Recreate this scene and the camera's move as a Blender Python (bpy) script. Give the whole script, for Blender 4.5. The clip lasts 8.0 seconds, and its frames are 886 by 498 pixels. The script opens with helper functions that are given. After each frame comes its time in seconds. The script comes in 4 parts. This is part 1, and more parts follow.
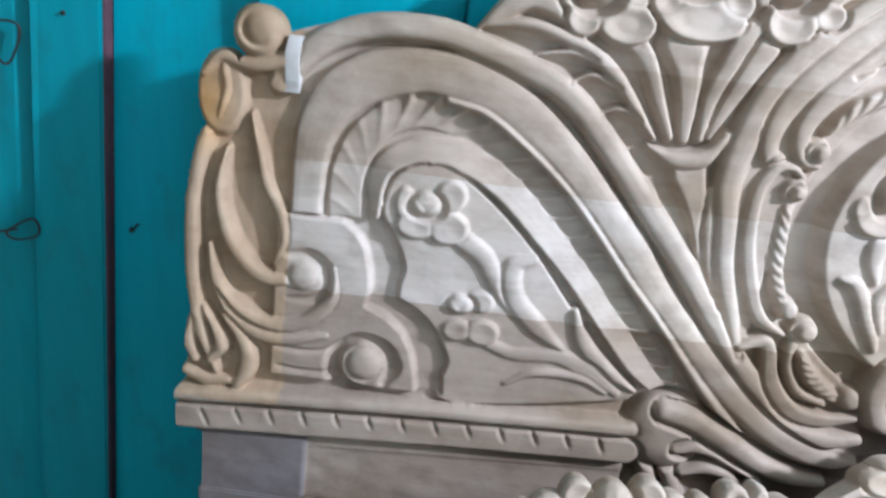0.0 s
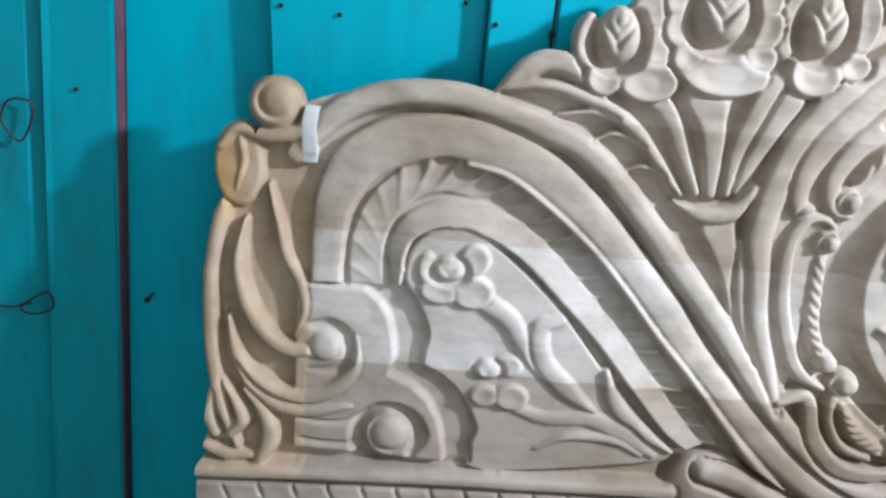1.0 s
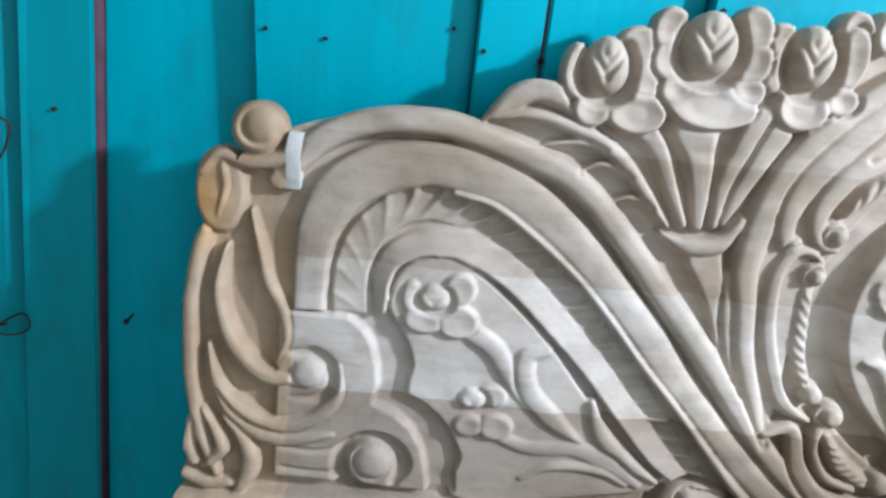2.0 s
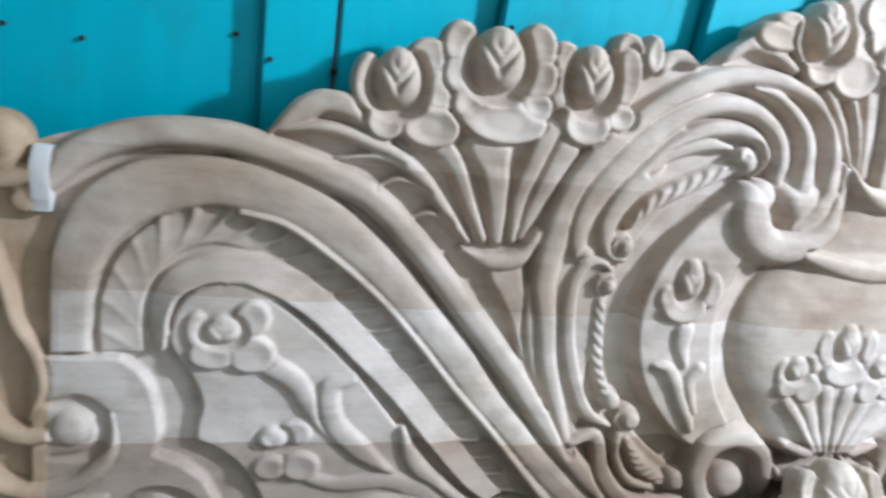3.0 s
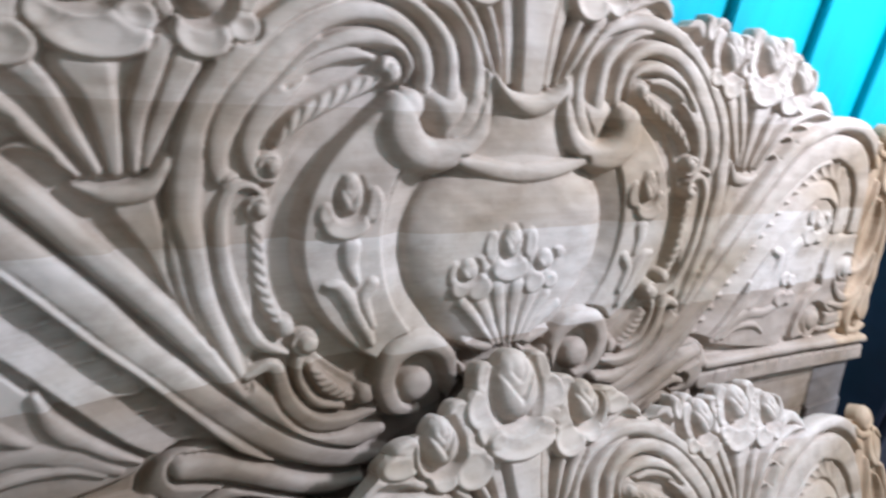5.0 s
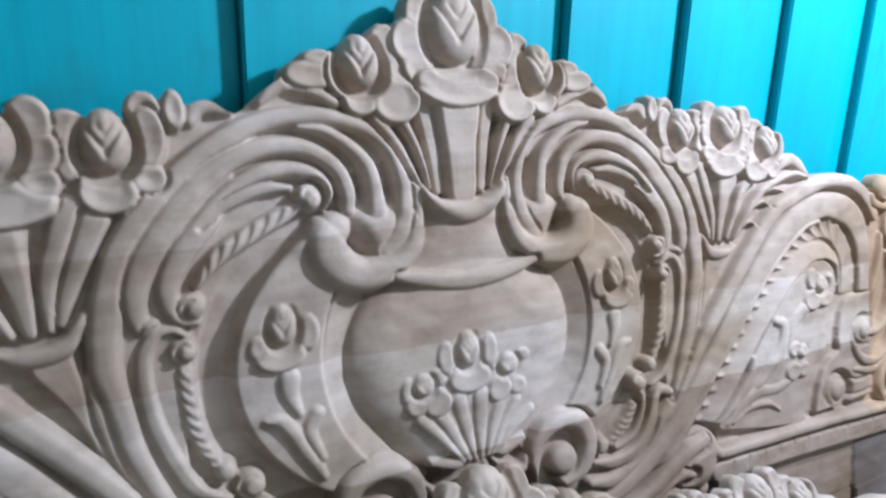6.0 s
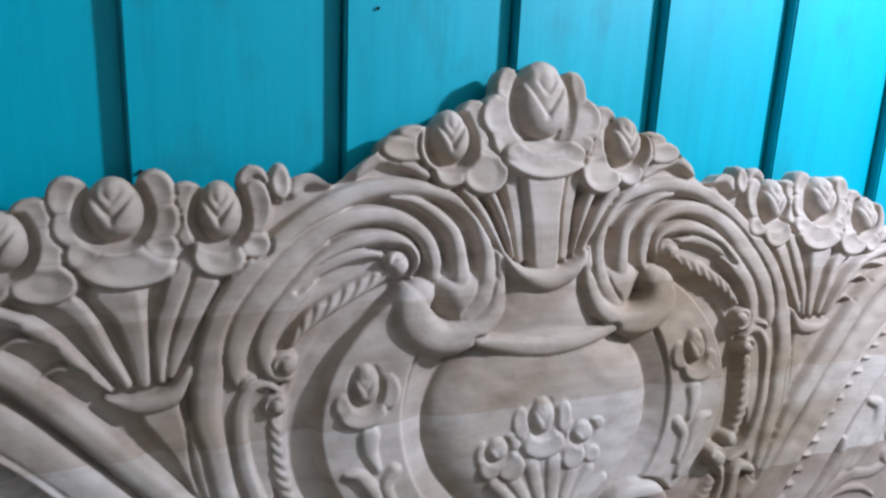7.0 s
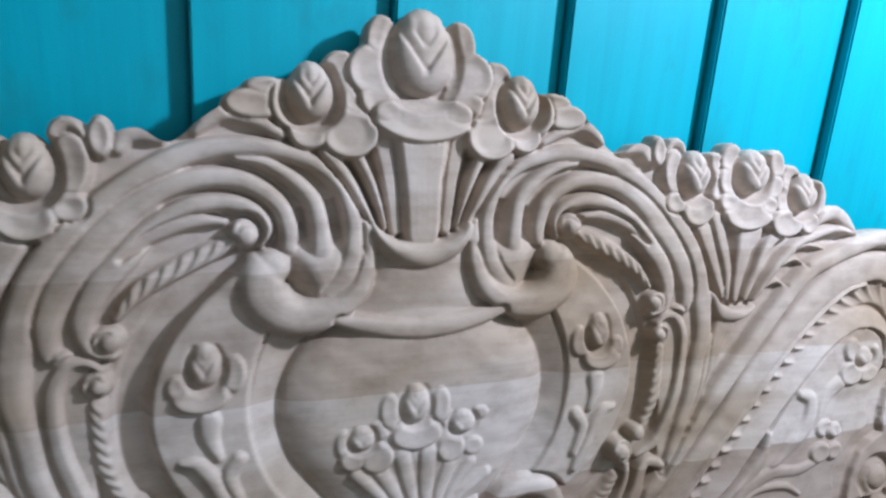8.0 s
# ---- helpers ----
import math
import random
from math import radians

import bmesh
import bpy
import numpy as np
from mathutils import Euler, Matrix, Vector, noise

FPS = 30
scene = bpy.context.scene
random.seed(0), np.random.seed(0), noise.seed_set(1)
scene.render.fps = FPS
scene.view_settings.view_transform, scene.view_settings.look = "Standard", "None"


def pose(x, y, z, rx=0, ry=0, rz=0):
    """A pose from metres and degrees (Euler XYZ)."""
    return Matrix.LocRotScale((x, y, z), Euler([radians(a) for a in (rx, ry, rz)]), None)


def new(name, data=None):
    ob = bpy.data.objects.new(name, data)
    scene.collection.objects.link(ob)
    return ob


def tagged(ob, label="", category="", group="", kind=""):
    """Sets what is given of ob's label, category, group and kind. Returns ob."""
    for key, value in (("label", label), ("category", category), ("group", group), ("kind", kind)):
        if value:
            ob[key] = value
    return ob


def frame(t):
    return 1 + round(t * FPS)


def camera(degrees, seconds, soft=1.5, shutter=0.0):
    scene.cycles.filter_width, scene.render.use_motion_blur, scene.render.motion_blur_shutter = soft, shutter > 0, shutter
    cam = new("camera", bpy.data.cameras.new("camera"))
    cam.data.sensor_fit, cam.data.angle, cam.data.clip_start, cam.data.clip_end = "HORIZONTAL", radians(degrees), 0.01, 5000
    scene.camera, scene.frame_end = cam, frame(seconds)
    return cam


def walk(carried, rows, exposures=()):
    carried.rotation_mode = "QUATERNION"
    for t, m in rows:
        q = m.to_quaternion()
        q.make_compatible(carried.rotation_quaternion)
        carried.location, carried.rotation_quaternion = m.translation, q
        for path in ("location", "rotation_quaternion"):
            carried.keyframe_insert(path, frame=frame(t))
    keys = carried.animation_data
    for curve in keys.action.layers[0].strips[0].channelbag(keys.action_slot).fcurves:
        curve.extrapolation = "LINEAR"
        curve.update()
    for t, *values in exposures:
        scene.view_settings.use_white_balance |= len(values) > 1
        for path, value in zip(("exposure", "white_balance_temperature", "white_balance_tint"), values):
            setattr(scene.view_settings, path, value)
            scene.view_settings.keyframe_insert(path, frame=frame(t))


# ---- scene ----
cam = camera(68.57, 8.0, 2.4, 0.5)
# The carved board leans back against the wall. Its own frame: x along it, z up its face, y into the wall.
LEAN = 10.1
BOARD = pose(0, 0, 0, -LEAN, 0, 0)
ROWS = [
    (0.0, -0.5690, -0.5847, 1.2255, 72.90, -7.02, 2.66),
    (0.5, -0.5792, -0.5797, 1.2539, 73.53, -4.60, 3.48),
    (1.0, -0.5893, -0.5643, 1.2495, 75.61, -4.81, 2.46),
    (1.2, -0.5960, -0.5609, 1.2498, 74.64, -5.46, 2.81),
    (2.5, -0.5752, -0.5383, 1.2820, 77.45, -5.56, -2.13),
    (3.0, -0.5503, -0.5213, 1.2655, 79.26, -6.45, -12.57),
    (3.5, -0.5215, -0.5241, 1.2622, 79.47, -6.07, -14.63),
    (4.0, -0.5006, -0.5230, 1.2395, 74.59, -8.21, -16.78),
    (4.5, -0.4729, -0.5350, 1.2431, 76.68, -7.69, -24.94),
    (5.0, -0.4260, -0.5437, 1.2587, 75.54, -4.18, -31.24),
    (5.2, -0.4062, -0.5439, 1.2289, 78.40, -1.66, -33.07),
    (6.3, -0.3192, -0.5875, 1.2924, 86.16, 4.65, -25.39),
    (6.5, -0.3410, -0.5859, 1.3017, 88.48, 2.20, -21.68),
    (7.0, -0.3399, -0.5950, 1.3162, 86.46, 1.11, -21.38),
    (7.5, -0.2668, -0.5973, 1.3214, 83.52, 1.76, -21.22),
    (8.0, -0.1936, -0.5816, 1.3103, 83.97, -0.38, -20.54),
]
EXPOSURES = [(0.0, 0.80, 6200, 10), (1.0, 0.86, 6200, 8), (2.5, 0.72, 6160, 7), (3.5, 0.48, 6260, 10), (4.5, 0.26, 6260, 12), (5.0, 0.14, 6230, 12), (6.5, -0.29, 6120, 12), (8.0, -0.37, 6120, 12)]
walk(cam, [(t, BOARD @ pose(x, y, z, rx, ry, rz)) for t, x, y, z, rx, ry, rz in ROWS], EXPOSURES)

# ================= light: one bulb under the ceiling, bounce from unseen added walls ========
WALL_Y = 0.282
LAMP = Vector((0.90, -0.40, 1.98))
lamp = new("bulb_light", bpy.data.lights.new("bulb_light", "POINT"))
lamp.location, lamp.data.energy, lamp.data.shadow_soft_size, lamp.data.color = LAMP, 128.0, 0.05, (0.77, 0.85, 1.03)
world = bpy.data.worlds.new("dim_evening")
scene.world = world
world.use_nodes = True
world.node_tree.nodes["Background"].inputs[0].default_value = (0.30, 0.34, 0.40, 1)
world.node_tree.nodes["Background"].inputs[1].default_value = 0.3

# ================= materials =================
def nodes_of(name):
    m = bpy.data.materials.new(name)
    m.use_nodes = True
    return m, m.node_tree.nodes, m.node_tree.links, m.node_tree.nodes["Principled BSDF"]


def grain(nodes, links, coords, scale, stretch, detail=4.0, rough=0.55):
    """Noise over stretched coordinates."""
    mp = nodes.new("ShaderNodeMapping")
    mp.inputs["Scale"].default_value = stretch
    links.new(coords, mp.inputs["Vector"])
    n = nodes.new("ShaderNodeTexNoise")
    n.inputs["Scale"].default_value, n.inputs["Detail"].default_value, n.inputs["Roughness"].default_value = scale, detail, rough
    links.new(mp.outputs["Vector"], n.inputs["Vector"])
    return n.outputs["Fac"]


def ramp(nodes, links, fac, stops):
    r = nodes.new("ShaderNodeValToRGB")
    while len(r.color_ramp.elements) < len(stops):
        r.color_ramp.elements.new(0.5)
    for e, (p, c) in zip(r.color_ramp.elements, stops):
        e.position, e.color = p, (*c, 1)
    links.new(fac, r.inputs["Fac"])
    return r.outputs["Color"]


def blend(nodes, links, kind, fac, a, b):
    m = nodes.new("ShaderNodeMix")
    m.data_type, m.blend_type = "RGBA", kind
    for sock, v in ((m.inputs[0], fac), (m.inputs[6], a), (m.inputs[7], b)):
        if isinstance(v, (int, float)):
            sock.default_value = v
        elif isinstance(v, tuple):
            sock.default_value = (*v, 1)
        else:
            links.new(v, sock)
    return m.outputs[2]


def maths(nodes, links, op, a, b):
    m = nodes.new("ShaderNodeMath")
    m.operation = op
    for sock, v in ((m.inputs[0], a), (m.inputs[1], b)):
        if isinstance(v, (int, float)):
            sock.default_value = v
        else:
            links.new(v, sock)
    return m.outputs[0]


def bump(nodes, links, bsdf, fac, strength, distance):
    b = nodes.new("ShaderNodeBump")
    b.inputs["Strength"].default_value, b.inputs["Distance"].default_value = strength, distance
    links.new(fac, b.inputs["Height"])
    links.new(b.outputs["Normal"], bsdf.inputs["Normal"])


def carved_wood(name, tint):
    """Raw pale hardwood, glued up of horizontal staves at z 0.997 and 1.112, with end stiles beyond x 0.717."""
    m, nodes, links, bsdf = nodes_of(name)
    tc = nodes.new("ShaderNodeTexCoord").outputs["Object"]
    sep = nodes.new("ShaderNodeSeparateXYZ")
    links.new(tc, sep.inputs[0])
    x, z = sep.outputs["X"], sep.outputs["Z"]
    stile = maths(nodes, links, "GREATER_THAN", maths(nodes, links, "ABSOLUTE", x, 0), 0.717)
    stile = maths(nodes, links, "MULTIPLY", stile, maths(nodes, links, "GREATER_THAN", z, 0.868))
    stave1 = maths(nodes, links, "GREATER_THAN", z, 0.994)
    stave2 = maths(nodes, links, "GREATER_THAN", maths(nodes, links, "ADD", z, maths(nodes, links, "MULTIPLY", x, 0.005)), 1.1135)
    lie = grain(nodes, links, tc, 1.0, (5, 30, 95), 5.0, 0.6)
    stand = grain(nodes, links, tc, 1.0, (90, 30, 6), 5.0, 0.6)
    fibre_in = nodes.new("ShaderNodeMix")
    links.new(stile, fibre_in.inputs[0]), links.new(lie, fibre_in.inputs[2]), links.new(stand, fibre_in.inputs[3])
    fibre = fibre_in.outputs[0]
    stain = grain(nodes, links, tc, 1.0, (4.5, 6, 9), 3.0, 0.5)
    stave3 = maths(nodes, links, "GREATER_THAN", maths(nodes, links, "ADD", z, maths(nodes, links, "MULTIPLY", x, -0.008)), 1.232)
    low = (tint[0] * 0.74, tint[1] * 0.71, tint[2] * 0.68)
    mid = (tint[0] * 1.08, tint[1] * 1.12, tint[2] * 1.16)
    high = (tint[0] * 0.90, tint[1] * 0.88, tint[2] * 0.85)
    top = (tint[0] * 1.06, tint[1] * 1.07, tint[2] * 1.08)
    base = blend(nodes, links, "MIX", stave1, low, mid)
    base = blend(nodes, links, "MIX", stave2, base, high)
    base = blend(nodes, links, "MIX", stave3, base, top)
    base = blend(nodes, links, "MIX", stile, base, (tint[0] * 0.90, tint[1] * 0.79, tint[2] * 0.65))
    base = blend(nodes, links, "MULTIPLY", 1.0, base, ramp(nodes, links, fibre, [(0.25, (0.85, 0.83, 0.81)), (0.5, (0.98, 0.98, 0.98)), (0.75, (1.04, 1.04, 1.04))]))
    base = blend(nodes, links, "MULTIPLY", 1.0, base, ramp(nodes, links, stain, [(0.28, (0.70, 0.64, 0.54)), (0.5, (0.99, 0.99, 0.98)), (0.72, (1.06, 1.06, 1.06))]))
    cloud = grain(nodes, links, tc, 1.0, (2.6, 3, 4.2), 3.0, 0.55)
    base = blend(nodes, links, "MULTIPLY", 1.0, base, ramp(nodes, links, cloud, [(0.36, (0.74, 0.68, 0.58)), (0.52, (1, 1, 1)), (0.68, (1.07, 1.08, 1.10))]))
    tan = grain(nodes, links, tc, 1.0, (3.1, 4, 7.3), 2.0, 0.5)
    base = blend(nodes, links, "MULTIPLY", 1.0, base, ramp(nodes, links, tan, [(0.52, (1, 1, 1)), (0.76, (0.98, 0.93, 0.84))]))
    smudge = grain(nodes, links, tc, 1.0, (26, 26, 40), 4.0, 0.65)
    base = blend(nodes, links, "MULTIPLY", 1.0, base, ramp(nodes, links, smudge, [(0.30, (0.78, 0.76, 0.74)), (0.55, (1, 1, 1))]))
    # a streak of orange heartwood in one end stile
    heart = nodes.new("ShaderNodeVectorMath")
    heart.operation = "DISTANCE"
    flat = nodes.new("ShaderNodeCombineXYZ")
    links.new(x, flat.inputs[0]), links.new(maths(nodes, links, "MULTIPLY", z, 0.55), flat.inputs[2])
    links.new(flat.outputs[0], heart.inputs[0])
    heart.inputs[1].default_value = (-0.796, 0, 1.155 * 0.55)
    base = blend(nodes, links, "MULTIPLY", 1.0, base, ramp(nodes, links, heart.outputs["Value"], [(0.004, (1.15, 0.92, 0.58)), (0.028, (1, 1, 1))]))
    links.new(base, bsdf.inputs["Base Color"])
    bsdf.inputs["Roughness"].default_value = 0.72
    bsdf.inputs["Specular IOR Level"].default_value = 0.28
    bump(nodes, links, bsdf, fibre, 0.15, 0.0008)
    return m


def paint(name, tint, dirt):
    """Turquoise gloss paint over rough sawn boards, with brush marks and grime."""
    m, nodes, links, bsdf = nodes_of(name)
    tc = nodes.new("ShaderNodeTexCoord").outputs["Object"]
    brush = grain(nodes, links, tc, 1.0, (55, 40, 3), 5.0, 0.6)
    cloud = grain(nodes, links, tc, 1.0, (3, 3, 1.6), 4.0, 0.55)
    spots = grain(nodes, links, tc, 1.0, (16, 16, 9), 4.0, 0.65)
    info = nodes.new("ShaderNodeObjectInfo").outputs["Random"]
    base = blend(nodes, links, "MIX", ramp(nodes, links, cloud, [(0.35, (0, 0, 0)), (0.7, (1, 1, 1))]), tint, tuple(c * 0.82 for c in tint))
    base = blend(nodes, links, "MULTIPLY", 1.0, base, ramp(nodes, links, brush, [(0.3, (0.86, 0.90, 0.90)), (0.6, (1, 1, 1)), (0.8, (1.05, 1.05, 1.05))]))
    base = blend(nodes, links, "MIX", ramp(nodes, links, spots, [(0.55, (0, 0, 0)), (0.78, (0.6, 0.6, 0.6))]), base, dirt)
    base = blend(nodes, links, "MULTIPLY", 1.0, base, ramp(nodes, links, info, [(0.0, (0.92, 0.94, 0.94)), (1.0, (1.04, 1.03, 1.03))]))
    links.new(base, bsdf.inputs["Base Color"])
    bsdf.inputs["Roughness"].default_value = 0.5
    bsdf.inputs["Specular IOR Level"].default_value = 0.25
    bump(nodes, links, bsdf, brush, 0.25, 0.002)
    return m


def plain(name, colour, rough=0.6, metal=0.0, speckle=0.25, scale=30.0):
    m, nodes, links, bsdf = nodes_of(name)
    tc = nodes.new("ShaderNodeTexCoord").outputs["Object"]
    n = grain(nodes, links, tc, scale, (1, 1, 1), 5.0, 0.6)
    lo, hi = tuple(c * (1 - speckle) for c in colour), tuple(min(1, c * (1 + speckle)) for c in colour)
    links.new(ramp(nodes, links, n, [(0.3, lo), (0.7, hi)]), bsdf.inputs["Base Color"])
    bsdf.inputs["Roughness"].default_value, bsdf.inputs["Metallic"].default_value = rough, metal
    bump(nodes, links, bsdf, n, 0.2, 0.002)
    return m


WOOD = carved_wood("raw_carved_wood", (0.465, 0.383, 0.318))
# the headboard's wood again, with the footboard's shade put into its tint
SHADED_FOOT_WOOD = carved_wood("shaded_carved_wood", (0.285, 0.236, 0.200))
FILLER = plain("pale_filler", (0.50, 0.475, 0.44), 0.8, 0, 0.1, 60)
POST = carved_wood("grey_post_wood", (0.27, 0.245, 0.245))
TEAL = paint("turquoise_paint", (0.002, 0.395, 0.485), (0.01, 0.20, 0.225))
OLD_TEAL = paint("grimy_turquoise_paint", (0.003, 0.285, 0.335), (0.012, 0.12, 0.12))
BARE = plain("dark_red_bare_wood", (0.09, 0.036, 0.05), 0.8, 0, 0.3, 40)
BACKING = plain("dark_backing", (0.05, 0.03, 0.035), 0.9)
FLOOR = plain("earth_floor", (0.22, 0.19, 0.16), 0.9, 0, 0.3, 8)
# pale tones of the unseen walls and ceiling, set for the fill they bounce
PLASTER = plain("cream_bounce_plaster", (0.52, 0.49, 0.45), 0.85, 0, 0.1, 5)
CEILING = plain("pale_bounce_ceiling", (0.50, 0.475, 0.44), 0.8, 0, 0.1, 6)
NAVY = plain("navy_shade_stand_in", (0.012, 0.016, 0.035), 0.7, 0, 0.3, 12)
IRON = plain("rusty_iron", (0.022, 0.019, 0.018), 0.8, 0.2)
WIRE = plain("bare_wire", (0.03, 0.027, 0.025), 0.6, 0.3)
HOLDER = plain("black_bakelite", (0.02, 0.02, 0.02), 0.4)
GLOBE, _n, _l, _b = nodes_of("lit_bulb_glass")
_b.inputs["Emission Color"].default_value, _b.inputs["Emission Strength"].default_value = (1, 0.96, 0.92, 1), 6.0


def part(name, data, material, parent=None, label=""):
    """One mesh object, from a bmesh or a mesh, under its thing."""
    if not isinstance(data, bpy.types.Mesh):
        me = bpy.data.meshes.new(name)
        data.to_mesh(me)
        data.free()
        data = me
    if not data.materials:
        data.materials.append(material)
    ob = new(name, data)
    ob.parent = parent
    if label:
        ob["label"] = label
    return ob


def block(x0, x1, y0, y1, z0, z1, bevel=0.002):
    bm = bmesh.new()
    bmesh.ops.create_cube(bm, size=1, matrix=Matrix.LocRotScale(((x0 + x1) / 2, (y0 + y1) / 2, (z0 + z1) / 2), None, (x1 - x0, y1 - y0, z1 - z0)))
    if bevel:
        bmesh.ops.bevel(bm, geom=bm.edges[:], offset=bevel, segments=2, affect="EDGES")
    return bm


# ================= the carving: heights in millimetres over the ground of the board =================
STEP = 0.00075
MID = 1130
X0, Z0, NZ = -MID * STEP, 0.752, 972
BACK = 0.010
gx = X0 + STEP * np.arange(MID + 1)
gz = Z0 + STEP * np.arange(NZ)


class Field:
    """Heights, owners and the signed distance to the outline, over a grid of x and z."""

    def __init__(self, xs, zs):
        self.xs, self.zs = xs, zs
        self.h = np.full((len(zs), len(xs)), 2.0)
        self.own = np.zeros((len(zs), len(xs)), dtype=np.int32)
        self.edge = np.full((len(zs), len(xs)), -1.0)


part_names = ["back_board"]
field = Field(gx, gz)


def owner(name):
    part_names.append(name)
    return len(part_names) - 1


def spline(points, closed=False, gap=1.2):
    """A Catmull-Rom curve through points in millimetres, sampled about every gap millimetres, in metres."""
    p = np.array(points, dtype=float)
    if closed:
        p = np.vstack([p[-1], p, p[0], p[1]])
    else:
        p = np.vstack([2 * p[0] - p[1], p, 2 * p[-1] - p[-2]])
    out, along = [], []
    for i in range(1, len(p) - 2):
        n = max(2, int(np.linalg.norm(p[i + 1] - p[i]) / gap))
        t = np.linspace(0, 1, n, endpoint=False)[:, None]
        a, b, c, d = p[i - 1], p[i], p[i + 1], p[i + 2]
        out.append(0.5 * (2 * b + (c - a) * t + (2 * a - 5 * b + 4 * c - d) * t ** 2 + (3 * b - a - 3 * c + d) * t ** 3))
        along.append((i - 1 + t[:, 0]) / (len(p) - 3))
    if not closed:
        out.append(p[-2:-1]), along.append(np.array([1.0]))
    return np.vstack(out) / 1000, np.concatenate(along)


def window(x0, x1, z0, z1):
    i0, i1 = np.searchsorted(field.xs, x0), np.searchsorted(field.xs, x1)
    j0, j1 = np.searchsorted(field.zs, z0), np.searchsorted(field.zs, z1)
    return slice(j0, j1), slice(i0, i1)


def nearest(curve, reach):
    """For the grid round a curve: the window, the distance, the side (+1 left of the way) and the index of the nearest sample."""
    lo, hi = curve.min(0) - reach, curve.max(0) + reach
    win = window(lo[0], hi[0], lo[1], hi[1])
    xs, zs = field.xs[win[1]], field.zs[win[0]]
    dist = np.full((len(zs), len(xs)), 9.0)
    index = np.zeros((len(zs), len(xs)), dtype=np.int32)
    for k in range(0, len(curve), 24):
        piece = curve[k:k + 24]
        a, b = piece.min(0) - reach, piece.max(0) + reach
        i0, i1 = np.searchsorted(xs, a[0]), np.searchsorted(xs, b[0])
        j0, j1 = np.searchsorted(zs, a[1]), np.searchsorted(zs, b[1])
        if i1 <= i0 or j1 <= j0:
            continue
        d = np.hypot(xs[None, i0:i1, None] - piece[None, None, :, 0], zs[j0:j1, None, None] - piece[None, None, :, 1])
        m = d.argmin(2)
        d = np.take_along_axis(d, m[:, :, None], 2)[:, :, 0]
        better = d < dist[j0:j1, i0:i1]
        dist[j0:j1, i0:i1][better] = d[better]
        index[j0:j1, i0:i1][better] = (m + k)[better]
    way = np.gradient(curve, axis=0)
    way /= np.linalg.norm(way, axis=1)[:, None] + 1e-12
    dx, dz = xs[None, :] - curve[index, 0], zs[:, None] - curve[index, 1]
    side = np.sign(way[index, 0] * dz - way[index, 1] * dx)
    return win, dist, side, index


def profile(q, shape):
    q = np.clip(q, 0, 1)
    if shape == "flat":
        return np.clip((1 - q) / 0.28, 0, 1) ** 0.7
    if shape == "plateau":
        return np.clip((1 - q) / 0.12, 0, 1) ** 0.8
    if shape == "ribbon":
        return np.clip((1 - q) / 0.34, 0, 1) ** 0.6 * (0.88 + 0.12 * (1 - q * q))
    return np.sqrt(np.clip(1 - q ** 2.9, 0, 1))


def put(win, inside, value, mark, over=False):
    h, own = field.h[win], field.own[win]
    if over:
        inside = inside & (value > h)
    h[inside] = value[inside]
    own[inside] = mark


def widths(width, s):
    return np.interp(s, np.linspace(0, 1, len(width)), width) / 1000 if isinstance(width, tuple) else np.full(len(s), width / 1000)


def strand(name, points, width, high, low, shape="round", edge=False, over=False):
    curve, s = spline(points)
    w = widths(width, s)
    win, dist, side, index = nearest(curve, w.max() * 1.02)
    q = dist / w[index]
    taper = np.interp(w / w.max(), [0, 0.5, 1], [0.55, 0.9, 1.0])[index]
    rise = (1 - side * q) / 2 if shape == "slope" else taper * profile(q, shape)
    if shape == "ribbon":
        rise = rise * (0.90 + 0.10 * side * q)
    # long gouge marks that follow the strand
    mark = np.sin(side * q * w[index] * 1000 * 1.15 + 1.7 * np.sin(index * 0.021)) * np.sin(index * 0.034 + 2.5 * side * q)
    low, high = (np.interp(s, np.linspace(0, 1, len(v)), v)[index] if isinstance(v, tuple) else v for v in (low, high))
    put(win, q < 1, low + (high - low) * rise + 0.2 * mark * np.clip(1 - q, 0, 0.3) / 0.3, owner(name), over)
    if edge:
        e = field.edge[win]
        e[:] = np.maximum(e, w[index] - dist)


def rope(name, points, width, high, low, pitch):
    curve, s = spline(points)
    w = widths(width, s)
    win, dist, side, index = nearest(curve, w.max() * 1.02)
    q = dist / w[index]
    run = np.concatenate([[0], np.cumsum(np.linalg.norm(np.diff(curve, axis=0), axis=1))])[index] * 1000
    turn = run / pitch - 0.75 * side * q + 0.25 * q * q
    turn = turn - np.floor(turn)
    wave = np.clip(turn / 0.16, 0, 1) * (1 - 0.85 * turn)
    put(win, q < 1, low + (high - low) * profile(q, "round") * (0.35 + 0.65 * wave ** 0.7), owner(name))


def barbs(name, points, width, high, low, pitch):
    curve, s = spline(points)
    w = widths(width, s)
    win, dist, side, index = nearest(curve, w.max() * 1.02)
    q = dist / w[index]
    run = np.concatenate([[0], np.cumsum(np.linalg.norm(np.diff(curve, axis=0), axis=1))])[index] * 1000
    phase = run / pitch - 0.62 * side * q + 0.25 * q * q
    saw = phase - np.floor(phase)
    low, high = (np.interp(s, np.linspace(0, 1, len(v)), v)[index] if isinstance(v, tuple) else v for v in (low, high))
    lip = 0.15 + 0.85 * np.exp(-((saw - 0.5) / 0.15) ** 2) * np.clip(0.55 + 0.5 * side * q, 0.08, 1)
    put(win, q < 1, low + (high - low) * lip, owner(name))


